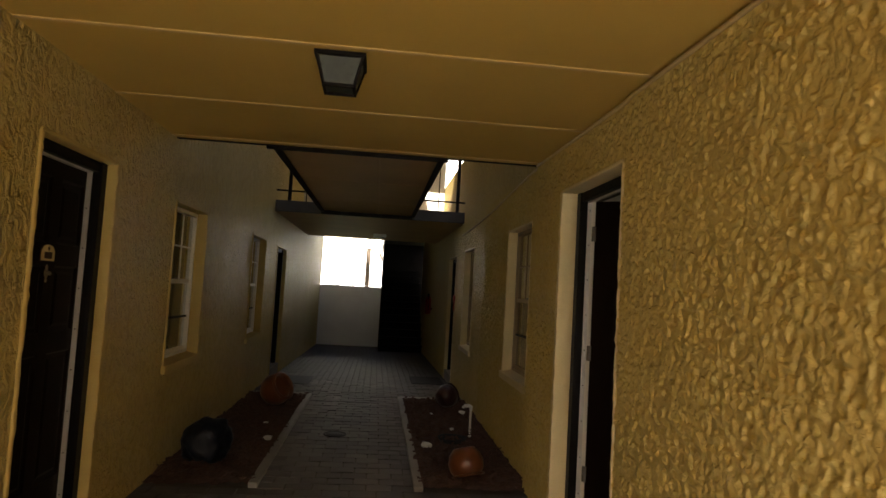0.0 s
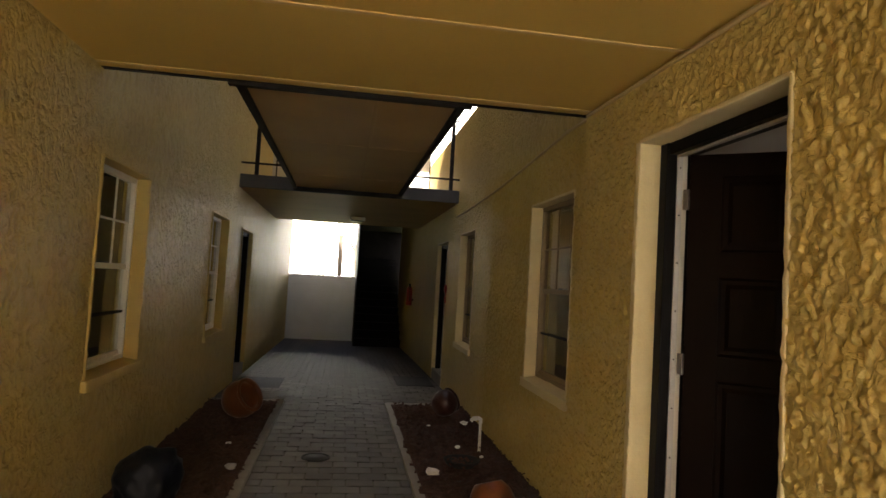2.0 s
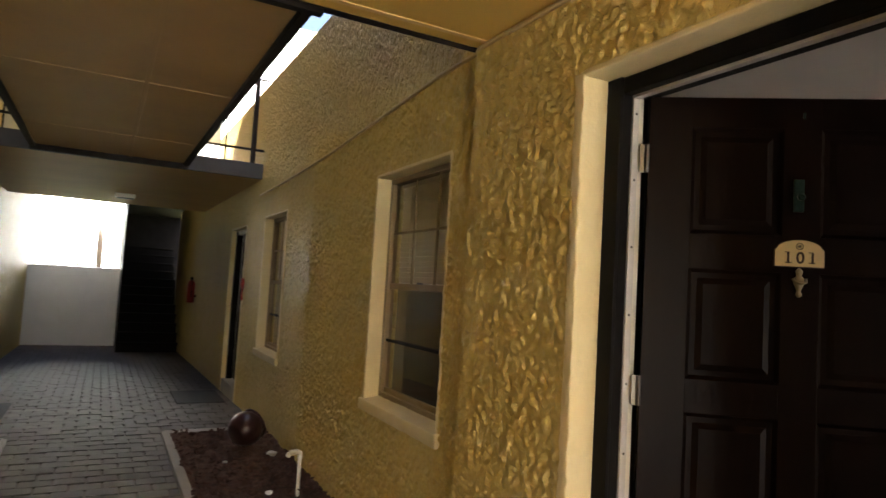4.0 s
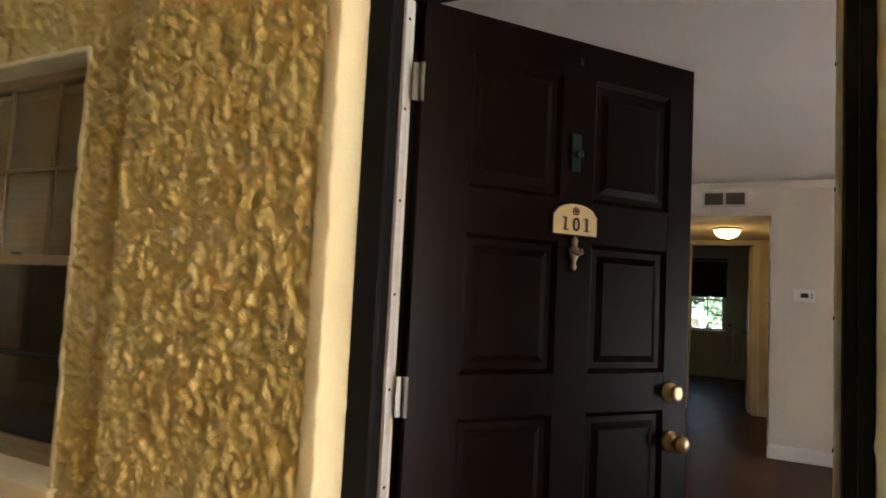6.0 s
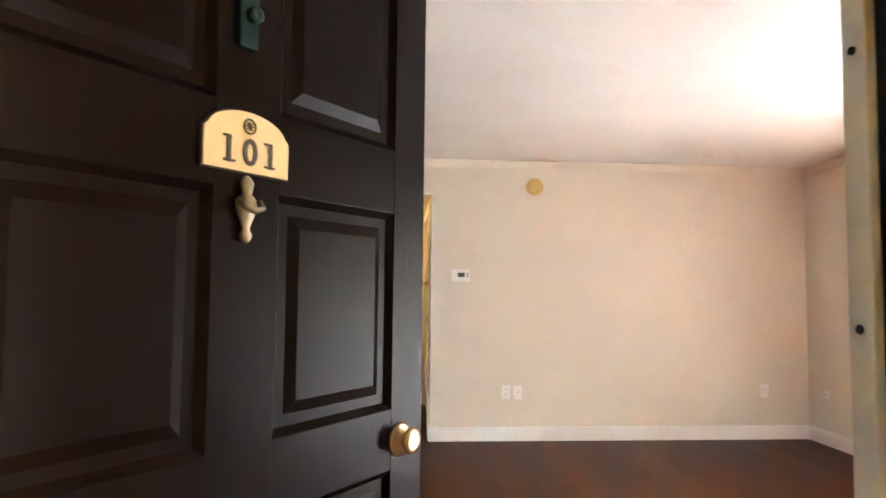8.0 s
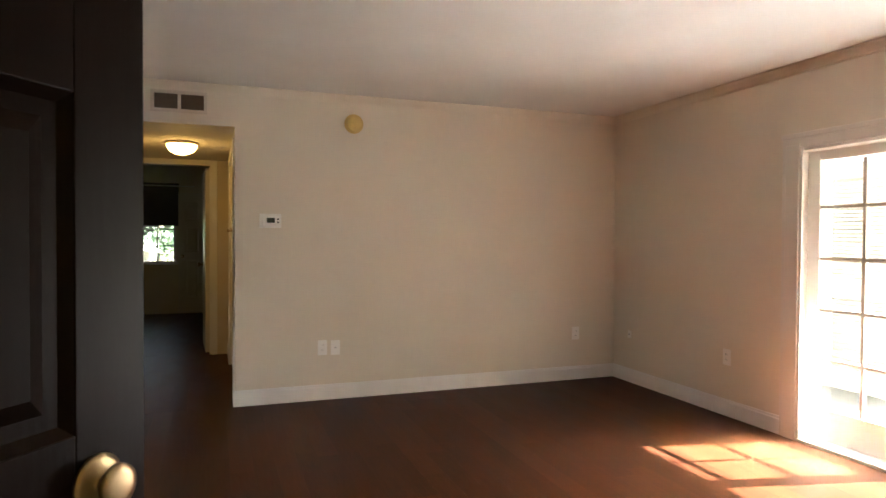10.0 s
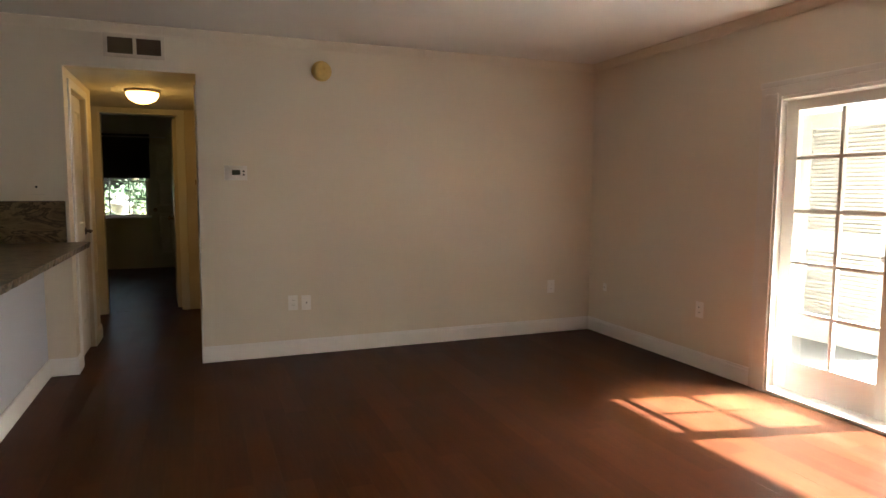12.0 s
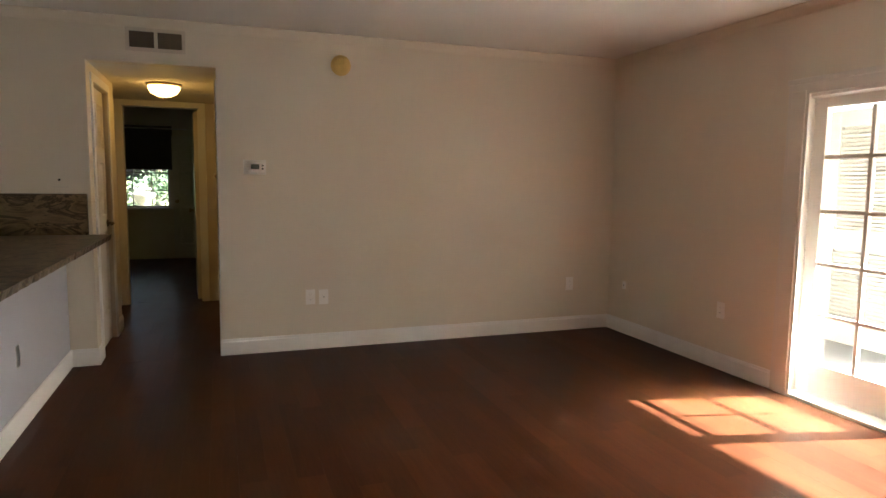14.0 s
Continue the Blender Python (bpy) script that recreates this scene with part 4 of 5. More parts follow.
# planting beds with concrete edging
BED_Y0, BED_Y1 = 0.64, 4.6
rng = random.Random(7)
for name, x0, x1 in (("planting_bed", WEST, -2.11), ("planting_bed", -0.88, 0.0)):
    n, k = 22, 90
    bm = bmesh.new()
    grid = []
    for j in range(k + 1):
        row = []
        for i in range(n + 1):
            x, y = x0 + (x1 - x0) * i / n, BED_Y0 + (BED_Y1 - BED_Y0) * j / k
            row.append(bm.verts.new((x, y, GROUND + 0.015 + 0.03 * noise.noise(Vector((x * 3, y * 3, 4))) + rng.uniform(-0.012, 0.012))))
        grid.append(row)
    for j in range(k):
        for i in range(n):
            bm.faces.new((grid[j][i], grid[j][i + 1], grid[j + 1][i + 1], grid[j + 1][i]))
    bed = part(name, bm, MULCH, None, "bed of red-brown mulch beside the path", "structure")
    chips = bmesh.new()
    for _ in range(900):
        x, y = rng.uniform(x0 + 0.02, x1 - 0.02), rng.uniform(BED_Y0 + 0.05, BED_Y1 - 0.05)
        s = rng.uniform(0.008, 0.022)
        add = bmesh.ops.create_cube(chips, size=1)
        m = pose(x, y, GROUND + 0.035 + rng.uniform(0, 0.012), rng.uniform(-40, 40), rng.uniform(-40, 40), rng.uniform(0, 360)) @ Matrix.Diagonal((s * 2.2, s, s * 0.5, 1))
        bmesh.ops.transform(chips, matrix=m, verts=add["verts"])
    part("mulch_chips", chips, MULCH, bed, kind="stuff")
    ex = x1 if x0 == WEST else x0
    structure("kerb", add_box(bmesh.new(), (ex - 0.035, BED_Y0, GROUND - 0.05), (ex + 0.035, BED_Y1, GROUND + 0.03), 0.008), CONCRETE, "thin concrete edging of a bed")
    structure("kerb", add_box(bmesh.new(), (x0, BED_Y1, GROUND - 0.05), (x1, BED_Y1 + 0.12, GROUND + 0.012), 0.008), CONCRETE, "concrete step at a bed's end")


def pot(label, mat, at, size, tip, group="tipped pots"):
    root = thing("flower_pot", at, label, "pot", group)
    root.matrix_basis = pose(*at, *tip) @ Matrix.Scale(size, 4)
    prof = [(0, 0), (0.55, 0.0), (0.62, 0.04), (0.86, 0.35), (0.98, 0.75), (0.93, 1.12), (0.80, 1.34), (0.76, 1.42)]
    part("body", add_lathe(bmesh.new(), prof + [(0.70, 1.42), (0.72, 1.3), (0.86, 1.0), (0.88, 0.7), (0.5, 0.12), (0, 0.1)]), mat, root)
    part("rim", add_lathe(bmesh.new(), [(0.76, 1.36), (0.88, 1.38), (0.92, 1.45), (0.86, 1.5), (0.74, 1.47), (0.72, 1.40), (0.76, 1.36)]), mat, root)
    return root


pot("tipped round orange glazed pot lying on mulch", TERRACOTTA, (-2.50, 3.45, GROUND + 0.19), 0.185, (62, 0, 60))
pot("tipped orange glazed pot lying upside down on mulch", TERRACOTTA, (-0.50, 1.02, GROUND + 0.235), 0.15, (158, 0, 30))
pot("tipped dark red glazed pot lying on mulch", DARK_GLAZE, (-0.42, 3.78, GROUND + 0.15), 0.148, (70, 0, 120))
bm = bmesh.new()
bmesh.ops.create_icosphere(bm, subdivisions=4, radius=0.24)
for v in bm.verts:
    v.co *= 1 + 0.22 * noise.noise(v.co * 7) + 0.08 * noise.noise(v.co * 22)
    v.co.z = max(-0.13, v.co.z * 0.85)
for f in bm.faces:
    f.smooth = True
bag = tagged(part("plastic_bag", bm, BLUE_BAG), "crumpled dark blue plastic bag lying on mulch", "bag")
bag.location = (-2.60, 1.28, GROUND + 0.15)
bag.scale = (0.85, 0.95, 1.0)

pipe = thing("standpipe", (-0.20, 2.62, GROUND), "short white plastic standpipe beside the wall", "pipe")
part("riser", add_cyl(bmesh.new(), (0, 0, -0.02), (0, 0, 0.27), 0.013), PVC, pipe)
part("elbow", add_tube(bmesh.new(), [(0, 0, 0.25), (0, 0, 0.285), (-0.02, 0, 0.295), (-0.075, 0, 0.29)], 0.019), PVC, pipe)
part("nozzle", add_cyl(bmesh.new(), (-0.075, 0, 0.29), (-0.085, 0, 0.265), 0.016), PVC, pipe)
for x, y, s in ((-2.22, 1.94, 0.035), (-0.73, 1.87, 0.045), (-0.16, 3.55, 0.035), (-0.40, 2.6, 0.02), (-2.35, 2.6, 0.018), (-0.55, 3.4, 0.016), (-0.25, 2.3, 0.015)):
    bm = bmesh.new()
    bmesh.ops.create_icosphere(bm, subdivisions=2, radius=s)
    for v in bm.verts:
        v.co = Vector((v.co.x * 1.2, v.co.y, v.co.z * 0.6)) * (1 + 0.5 * noise.noise(v.co * 40 + Vector((x, y, 0))))
    ob = tagged(part("litter", bm, LITTER), "scrap of crumpled white paper on mulch", "litter", "litter scraps")
    ob.location = (x, y, GROUND + 0.045)
dish = thing("drain_cover", (-1.62, 2.36, GROUND + 0.004), "dark round iron drain cover in the paving", "drain")
part("cover", add_lathe(bmesh.new(), [(0, 0.004), (0.085, 0.004), (0.09, 0.0), (0.10, 0.0), (0.105, 0.006), (0.115, 0.006), (0.118, -0.01)]), DARK_STEEL, dish)
saucer = thing("plant_saucer", (-0.45, 2.14, GROUND + 0.02), "dark empty plant saucer lying on mulch", "saucer")
part("dish", add_lathe(bmesh.new(), [(0, 0.01), (0.11, 0.01), (0.14, 0.045), (0.15, 0.045), (0.12, 0.0), (0, 0.0)]), RUBBER, saucer)
for name, at, w in (("doormat", (WEST + 0.37, 6.0, walk_z(6.0) + 0.003), 0.30), ("doormat", (-0.36, 6.6, walk_z(6.6) + 0.003), 0.27)):
    mat_ = thing(name, at, "worn black rubber doormat at a flat's door", "mat", "doormats")
    bm = bmesh.new()
    add_box(bm, (-w, -0.42, 0), (w, 0.42, 0.012), 0.006)
    part("pad", bm, RUBBER, mat_)

# stair at the far end
stair = thing("stair", (0, 12.45, walk_z(12.45)), "dark stair rising at the walkway's end", "stair")
for k in range(12):
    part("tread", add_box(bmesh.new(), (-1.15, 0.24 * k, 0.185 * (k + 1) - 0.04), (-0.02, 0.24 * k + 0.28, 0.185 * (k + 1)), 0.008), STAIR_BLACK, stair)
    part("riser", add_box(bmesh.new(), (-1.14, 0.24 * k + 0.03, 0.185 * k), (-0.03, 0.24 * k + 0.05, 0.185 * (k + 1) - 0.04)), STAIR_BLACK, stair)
ext = thing("fire_extinguisher", (-0.09, 10.4, 0.85), "red fire extinguisher hung on the wall near the stair", "extinguisher")
part("cylinder", add_lathe(bmesh.new(), [(0, 0), (0.06, 0), (0.065, 0.02), (0.065, 0.33), (0.05, 0.38), (0.02, 0.4), (0, 0.4)]), RED, ext)
part("valve", add_box(bmesh.new(), (-0.02, -0.05, 0.395), (0.02, 0.04, 0.46), 0.008), DARK_STEEL, ext)
part("hose", add_tube(bmesh.new(), [(0, -0.05, 0.43), (0, -0.09, 0.35), (0, -0.085, 0.2), (0, -0.075, 0.1)], 0.01), RUBBER, ext)
part("bracket", add_box(bmesh.new(), (0.05, -0.03, 0.1), (0.092, 0.03, 0.14)), DARK_STEEL, ext)
flood = thing("corner_light", (-1.30, 8.55, SOFFIT_Z), "small unlit white ceiling lamp on the far soffit", "lamp")
part("housing", add_box(bmesh.new(), (-0.13, -0.06, -0.06), (0.13, 0.06, 0), 0.012), PLASTIC, flood)
part("lens", add_box(bmesh.new(), (-0.11, -0.05, -0.075), (0.11, 0.05, -0.06), 0.008), FROST, flood)

# ---- living room ----
# baseboards and crown
def board(name, a, b, mat, label, axis, side):
    """A moulded board from a to b along an axis; its profile steps back towards the top."""
    bm = bmesh.new()
    (x0, y0, z0), (x1, y1, z1) = a, b
    if axis == "y":
        add_box(bm, (x0, y0, z0), (x0 + side * 0.014, y1, z1 - 0.02), 0.003)
        add_box(bm, (x0, y0, z1 - 0.022), (x0 + side * 0.008, y1, z1), 0.003)
    else:
        add_box(bm, (x0, y0, z0), (x1, y0 + side * 0.014, z1 - 0.02), 0.003)
        add_box(bm, (x0, y0, z1 - 0.022), (x1, y0 + side * 0.008, z1), 0.003)
    return structure(name, bm, mat, label)


BH = 0.125
board("baseboard", (ROOM_X, ROOM_Y, 0), (ROOM_X, HALL[0], BH), TRIM, "white moulded baseboard", "y", -1)
board("baseboard", (ROOM_X, HALL[1], 0), (ROOM_X, HALF_Y, BH), TRIM, "white moulded baseboard", "y", -1)
board("baseboard", (FRENCH[1] + 0.06, ROOM_Y, 0), (ROOM_X, ROOM_Y, BH), TRIM, "white moulded baseboard", "x", 1)
board("baseboard", (ROOM_X - 0.014, HALL[0], 0), (5.32, HALL[0], BH), TRIM, "white moulded baseboard", "x", 1)
board("baseboard", (ROOM_X - 0.014, HALL[1], 0), (5.29, HALL[1], BH), TRIM, "white moulded baseboard", "x", -1)
board("baseboard", (6.09, HALL[1], 0), (HALL_STEP, HALL[1], BH), TRIM, "white moulded baseboard", "x", -1)
board("baseboard", (6.92, HALL[0], 0), (BED_X, HALL[0], BH), TRIM, "white moulded baseboard", "x", 1)


def crown(name, a, b, axis, side):
    bm = bmesh.new()
    prof = [(0, 0), (0.008, 0), (0.012, 0.012), (0.03, 0.032), (0.042, 0.05), (0.05, 0.055), (0.05, 0.064), (0, 0.064)]
    ends = []
    for e in (a, b):
        loop = []
        for d, z in prof:
            loop.append(bm.verts.new((ROOM_X - d, e, ROOM_Z - 0.064 + z) if axis == "y" else (e, ROOM_Y + d, ROOM_Z - 0.064 + z)))
        ends.append(loop)
    n = len(prof)
    for i in range(n):
        bm.faces.new((ends[0][i], ends[0][(i + 1) % n], ends[1][(i + 1) % n], ends[1][i]))
    for l in ends:
        bm.faces.new(l)
    bmesh.ops.recalc_face_normals(bm, faces=bm.faces[:])
    return structure(name, bm, WALL_PAINT, "slim painted crown moulding")


crown("crown_moulding", ROOM_Y, KITCHEN_Y, "y", -1)
crown("crown_moulding", WALL_IN, ROOM_X, "x", 1)

# glazed garden doors: casing, one leaf shut, one swung out
cas = new("door_5")
tagged(cas, "white moulded casing and threshold of the garden doors", kind="structure")
for x0, x1 in ((FRENCH[1] - 0.09, FRENCH[1] + 0.06), (FRENCH[0] - 0.135, FRENCH[0] + 0.012)):
    bm = bmesh.new()
    add_box(bm, (x0, ROOM_Y, 0), (x1, ROOM_Y + 0.016, FRENCH[3] + 0.03), 0.004)
    add_box(bm, (x0 + 0.02, ROOM_Y + 0.014, 0), (x1 - 0.03, ROOM_Y + 0.024, FRENCH[3] + 0.01), 0.004)
    part("casing", bm, DOOR_WHITE, cas)
bm = bmesh.new()
add_box(bm, (FRENCH[0] - 0.135, ROOM_Y + 0.001, FRENCH[3] - 0.012), (FRENCH[1] + 0.06, ROOM_Y + 0.017, FRENCH[3] + 0.075), 0.004)
add_box(bm, (FRENCH[0] - 0.135, ROOM_Y + 0.014, FRENCH[3] + 0.05), (FRENCH[1] + 0.06, ROOM_Y + 0.03, FRENCH[3] + 0.085), 0.006)
part("casing_head", bm, DOOR_WHITE, cas)
for a, b in (((FRENCH[1] - 0.03, ROOM_Y - 0.18, 0), (FRENCH[1], ROOM_Y, FRENCH[3])), ((FRENCH[0], ROOM_Y - 0.18, 0), (FRENCH[0] + 0.03, ROOM_Y, FRENCH[3]))):
    part("jamb", add_box(bmesh.new(), a, b, 0.002), DOOR_WHITE, cas)
part("jamb_head", add_box(bmesh.new(), (FRENCH[0] + 0.03, ROOM_Y - 0.18, FRENCH[3] - 0.03), (FRENCH[1] - 0.03, ROOM_Y, FRENCH[3]), 0.002), DOOR_WHITE, cas)
part("sill", add_box(bmesh.new(), (FRENCH[0], ROOM_Y - 0.2, -0.03), (FRENCH[1], ROOM_Y + 0.02, 0.02), 0.006), DOOR_WHITE, cas)

G_Z = (0.222, 0.535, 0.858, 1.188, 1.523, 1.816)


def french_leaf(label, m):
    root = thing("french_door", (0, 0, 0), label, "door", "garden doors")
    root.matrix_basis = m
    w = 0.80
    l, r = 0.098, 0.69
    bm = bmesh.new()
    add_box(bm, (0, 0, 0), (l, 0.042, 1.865), 0.003)
    add_box(bm, (r, 0, 0), (w, 0.042, 1.865), 0.003)
    add_box(bm, (l, 0.0005, 0), (r, 0.0415, 0.197), 0.003)
    add_box(bm, (l, 0.0005, 1.801), (r, 0.0415, 1.865), 0.003)
    part("leaf_frame", bm, DOOR_WHITE, root)
    zs = [z - 0.025 for z in G_Z]
    part("muntin", add_box(bmesh.new(), (0.395 - 0.012, 0.005, zs[0]), (0.395 + 0.012, 0.037, zs[-1]), 0.004), DOOR_WHITE, root)
    for z in zs[1:-1]:
        part("muntin", add_box(bmesh.new(), (l, 0.006, z - 0.012), (r, 0.036, z + 0.012), 0.004), DOOR_WHITE, root)
    for a, b in ((l, 0.395 - 0.012), (0.395 + 0.012, r)):
        for c, d in zip(zs, zs[1:]):
            p = part("pane", add_box(bmesh.new(), (a, 0.019, c + 0.01), (b, 0.023, d - 0.01)), GLASS, root)
            p.visible_shadow = False
    return root


# local x runs from the hinge side towards the meeting stile
french_leaf("closed white ten-light glazed garden door", pose(3.177, ROOM_Y - 0.11, 0.025, 0, 0, 180))
swung = french_leaf("white ten-light glazed garden door swung open outwards", pose(1.47, ROOM_Y - 0.17, 0.025, 0, 0, -98))

# porch: one wide white louvred storage door and the wall it hangs on
def louvre_door(x0, x1, y, label):
    root = thing("louvred_door", (x0, y, -0.03), label, "door")
    w = x1 - x0
    bm = bmesh.new()
    add_box(bm, (0, 0, 0), (0.15, 0.035, 2.03), 0.004)
    add_box(bm, (w - 0.17, 0, 0), (w, 0.035, 2.03), 0.004)
    for z0, z1 in ((0, 0.19), (0.82, 1.0), (1.89, 2.03)):
        add_box(bm, (0.15, 0.0005, z0), (w - 0.17, 0.0345, z1), 0.003)
    part("frame", bm, SHUTTER, root)
    part("backing", add_box(bmesh.new(), (0.15, -0.012, 0.18), (w - 0.17, -0.004, 1.9)), SHUTTER, root)
    me = bpy.data.meshes.new("slat")
    s = add_box(bmesh.new(), (0.145, -0.018, -0.003), (w - 0.165, 0.018, 0.003))
    s.to_mesh(me)
    s.free()
    me.materials.append(SHUTTER)
    for z0, z1 in ((0.19, 0.82), (1.0, 1.89)):
        for k in range(int((z1 - z0) / 0.036)):
            o = new("slat", me)
            o.parent = root
            o.matrix_basis = pose(0, 0.016, z0 + 0.019 + 0.036 * k, 50)
    part("door_knob", knob_bm(0.026, 0.06), STEEL, root, "round steel knob", m=pose(0.08, 0.035, 0.80) @ pose(0, 0, 0, -90))
    part("latch_plate", add_box(bmesh.new(), (0.10, 0.035, 1.93), (0.125, 0.041, 1.99), 0.002), DARK_STEEL, root)


LY = ROOM_Y - 1.75
louvre_door(3.44, 4.43, LY, "closed white louvred storage door on the porch")
structure("wall_porch", add_box(bmesh.new(), (4.44, LY - 0.12, -0.1), (6.0, LY + 0.02, 2.42)), SHUTTER, "white porch storage wall")
structure("wall_porch_back", add_box(bmesh.new(), (3.44, LY - 0.9, -0.1), (6.0, LY - 0.8, 1.9)), SHUTTER)
structure("wall_porch_east", add_box(bmesh.new(), (5.9, LY, -0.1), (6.0, ROOM_Y - 0.18, 2.42)), SHUTTER)

# small fixtures on the walls
def plate(name, at, normal, w, h, label, slots, group):
    """A cover plate on a wall: normal 'x' (facing -x) or 'y' (facing +y)."""
    root = thing(name, at, label, "outlet", group, -90 if normal == "x" else 180)
    part("cover", add_box(bmesh.new(), (-w / 2, -0.006, -h / 2), (w / 2, 0, h / 2), 0.003), PLASTIC, root)
    for dz in ((-0.02, 0.02) if slots else ()):
        s = part("socket", add_box(bmesh.new(), (-0.016, -0.008, dz - 0.014), (0.016, -0.005, dz + 0.014), 0.002), PLASTIC, root)
        for dx in (-0.006, 0.006):
            part("slot", add_box(bmesh.new(), (dx - 0.001, -0.0085, dz - 0.004), (dx + 0.001, -0.0078, dz + 0.006)), DARK_GAP, s)
    if not slots:
        part("jack", add_cyl(bmesh.new(), (0, -0.006, 0), (0, -0.012, 0), 0.005, n=8), STEEL, root)


plate("wall_outlet", (ROOM_X, -1.586, 0.422), "x", 0.075, 0.12, "ivory wall outlet above the baseboard", True, "outlets")
plate("cable_plate", (ROOM_X, -1.690, 0.418), "x", 0.075, 0.12, "blank ivory cable plate beside an outlet", False, "outlets")
plate("wall_outlet", (ROOM_X, -3.93, 0.43), "x", 0.075, 0.12, "ivory wall outlet near the room corner", True, "outlets")
plate("wall_outlet", (3.731, ROOM_Y, 0.437), "y", 0.075, 0.12, "ivory wall outlet beside the garden doors", True, "outlets")
plate("phone_jack", (4.90, ROOM_Y, 0.436), "y", 0.05, 0.07, "small ivory phone jack near the room corner", False, "outlets")

th = thing("thermostat", (ROOM_X, -1.183, 1.436), "white wall thermostat with a grey display", "thermostat", turn=-90)
part("base", add_box(bmesh.new(), (-0.085, -0.006, -0.055), (0.08, 0, 0.055), 0.003), PLASTIC, th)
part("housing", add_box(bmesh.new(), (-0.055, -0.028, -0.046), (0.072, -0.004, 0.046), 0.006), PLASTIC, th)
part("display", add_box(bmesh.new(), (-0.032, -0.030, -0.016), (0.028, -0.027, 0.022), 0.001), SCREEN, th)
for dz in (-0.012, 0.012):
    part("button", add_box(bmesh.new(), (0.046, -0.031, dz - 0.006), (0.060, -0.027, dz + 0.006), 0.002), DARK_GAP, th)

det = thing("smoke_detector", (ROOM_X, -1.836, 2.23), "yellowed round plastic smoke detector on the wall", "detector", turn=-90)
part("base", add_lathe(bmesh.new(), [(0, 0), (0.078, 0), (0.078, 0.012), (0.07, 0.014), (0, 0.014)], OUT), YELLOW_PLASTIC, det)
part("cap", add_lathe(bmesh.new(), [(0.066, 0.012), (0.068, 0.03), (0.058, 0.042), (0.03, 0.046), (0, 0.046)], OUT), YELLOW_PLASTIC, det)
part("test_button", add_lathe(bmesh.new(), [(0.012, 0.045), (0.011, 0.05), (0, 0.05)], OUT), YELLOW_PLASTIC, det, m=pose(0.02, 0, 0.015))

vent = thing("air_vent", (ROOM_X, -0.526, 2.31), "painted metal air vent with dark slats over the hall opening", "vent", turn=-90)
bm = bmesh.new()
for a, b, c, d in ((-0.195, 0.195, 0.055, 0.08), (-0.195, 0.195, -0.08, -0.055), (-0.195, -0.17, -0.056, 0.056), (0.17, 0.195, -0.056, 0.056), (-0.012, 0.012, -0.056, 0.056)):
    add_box(bm, (a, -0.012, c), (b, 0, d), 0.003)
part("frame", bm, VENT_PAINT, vent)
part("backing", add_box(bmesh.new(), (-0.172, -0.003, -0.057), (0.172, -0.001, 0.057)), DARK_GAP, vent)
me = bpy.data.meshes.new("slat")
s = add_box(bmesh.new(), (-0.079, -0.007, -0.001), (0.079, 0.007, 0.001))
s.to_mesh(me)
s.free()
me.materials.append(VENT_SLAT)
for u in (-0.091, 0.091):
    for k in range(9):
        o = new("slat", me)
        o.parent = vent
        o.matrix_basis = pose(u, -0.008, -0.048 + 0.012 * k, -35)

# ---- kitchen counter ----
CX0 = 1.60
half = thing("half_wall", (CX0, HALF_Y, 0), "white painted half wall under the kitchen counter", "half wall")
part("wall", add_box(bmesh.new(), (0, 0, 0), (ROOM_X - CX0, 0.11, 0.90)), HALF_WALL_SHADED, half)
part("base_trim", add_box(bmesh.new(), (-0.012, -0.014, 0), (ROOM_X - CX0, 0.0, BH), 0.004), TRIM, half)
plate("wall_outlet", (3.95, HALF_Y, 0.40), "y", 0.075, 0.12, "ivory outlet on the half wall", True, "outlets")
ctr = thing("countertop", (CX0, 0.190, 0.905), "polished brown veined granite countertop on the half wall", "countertop")
bm = bmesh.new()
nseg = 120
top, low = [], []
L = ROOM_X - CX0 - 0.005
for i in range(nseg + 1):
    x = L * i / nseg - 0.06
    e = -0.385 + 0.006 * noise.noise(Vector((x * 9, 3, 0))) + 0.004 * noise.noise(Vector((x * 31, 1, 0)))
    if i == nseg:
        x = L
    top.append(bm.verts.new((x, e, 0.038)))
    low.append(bm.verts.new((x, e + 0.010 + 0.006 * noise.noise(Vector((x * 20, 8, 0))), 0.0)))
bt = [bm.verts.new((v.co.x, 0.55, 0.038)) for v in top]
bl_ = [bm.verts.new((v.co.x, 0.55, 0.0)) for v in low]
for i in range(nseg):
    bm.faces.new((top[i], top[i + 1], bt[i + 1], bt[i]))
    bm.faces.new((low[i], low[i + 1], bl_[i + 1], bl_[i]))
    bm.faces.new((top[i], top[i + 1], low[i + 1], low[i]))
    bm.faces.new((bt[i], bt[i + 1], bl_[i + 1], bl_[i]))
bm.faces.new((top[0], bt[0], bl_[0], low[0]))
bmesh.ops.recalc_face_normals(bm, faces=bm.faces[:])
part("slab", bm, GRANITE, ctr)
part("backsplash", add_box(bmesh.new(), (ROOM_X - CX0 - 0.022, -0.243, 0.038), (ROOM_X - CX0, 0.55, 0.325), 0.003), GRANITE, ctr, "tall granite backsplash")
cab = thing("base_cabinet", (CX0, HALF_Y + 0.12, 0), "white kitchen base cabinet run behind the half wall", "cabinet")
part("carcass", add_box(bmesh.new(), (0.02, 0.0, 0.0), (ROOM_X - CX0 - 0.01, 0.5, 0.90)), DOOR_WHITE, cab)
hook = thing("wall_hook", (ROOM_X, 0.115, 1.325), "tiny dark screw in the kitchen wall", "screw", turn=-90)
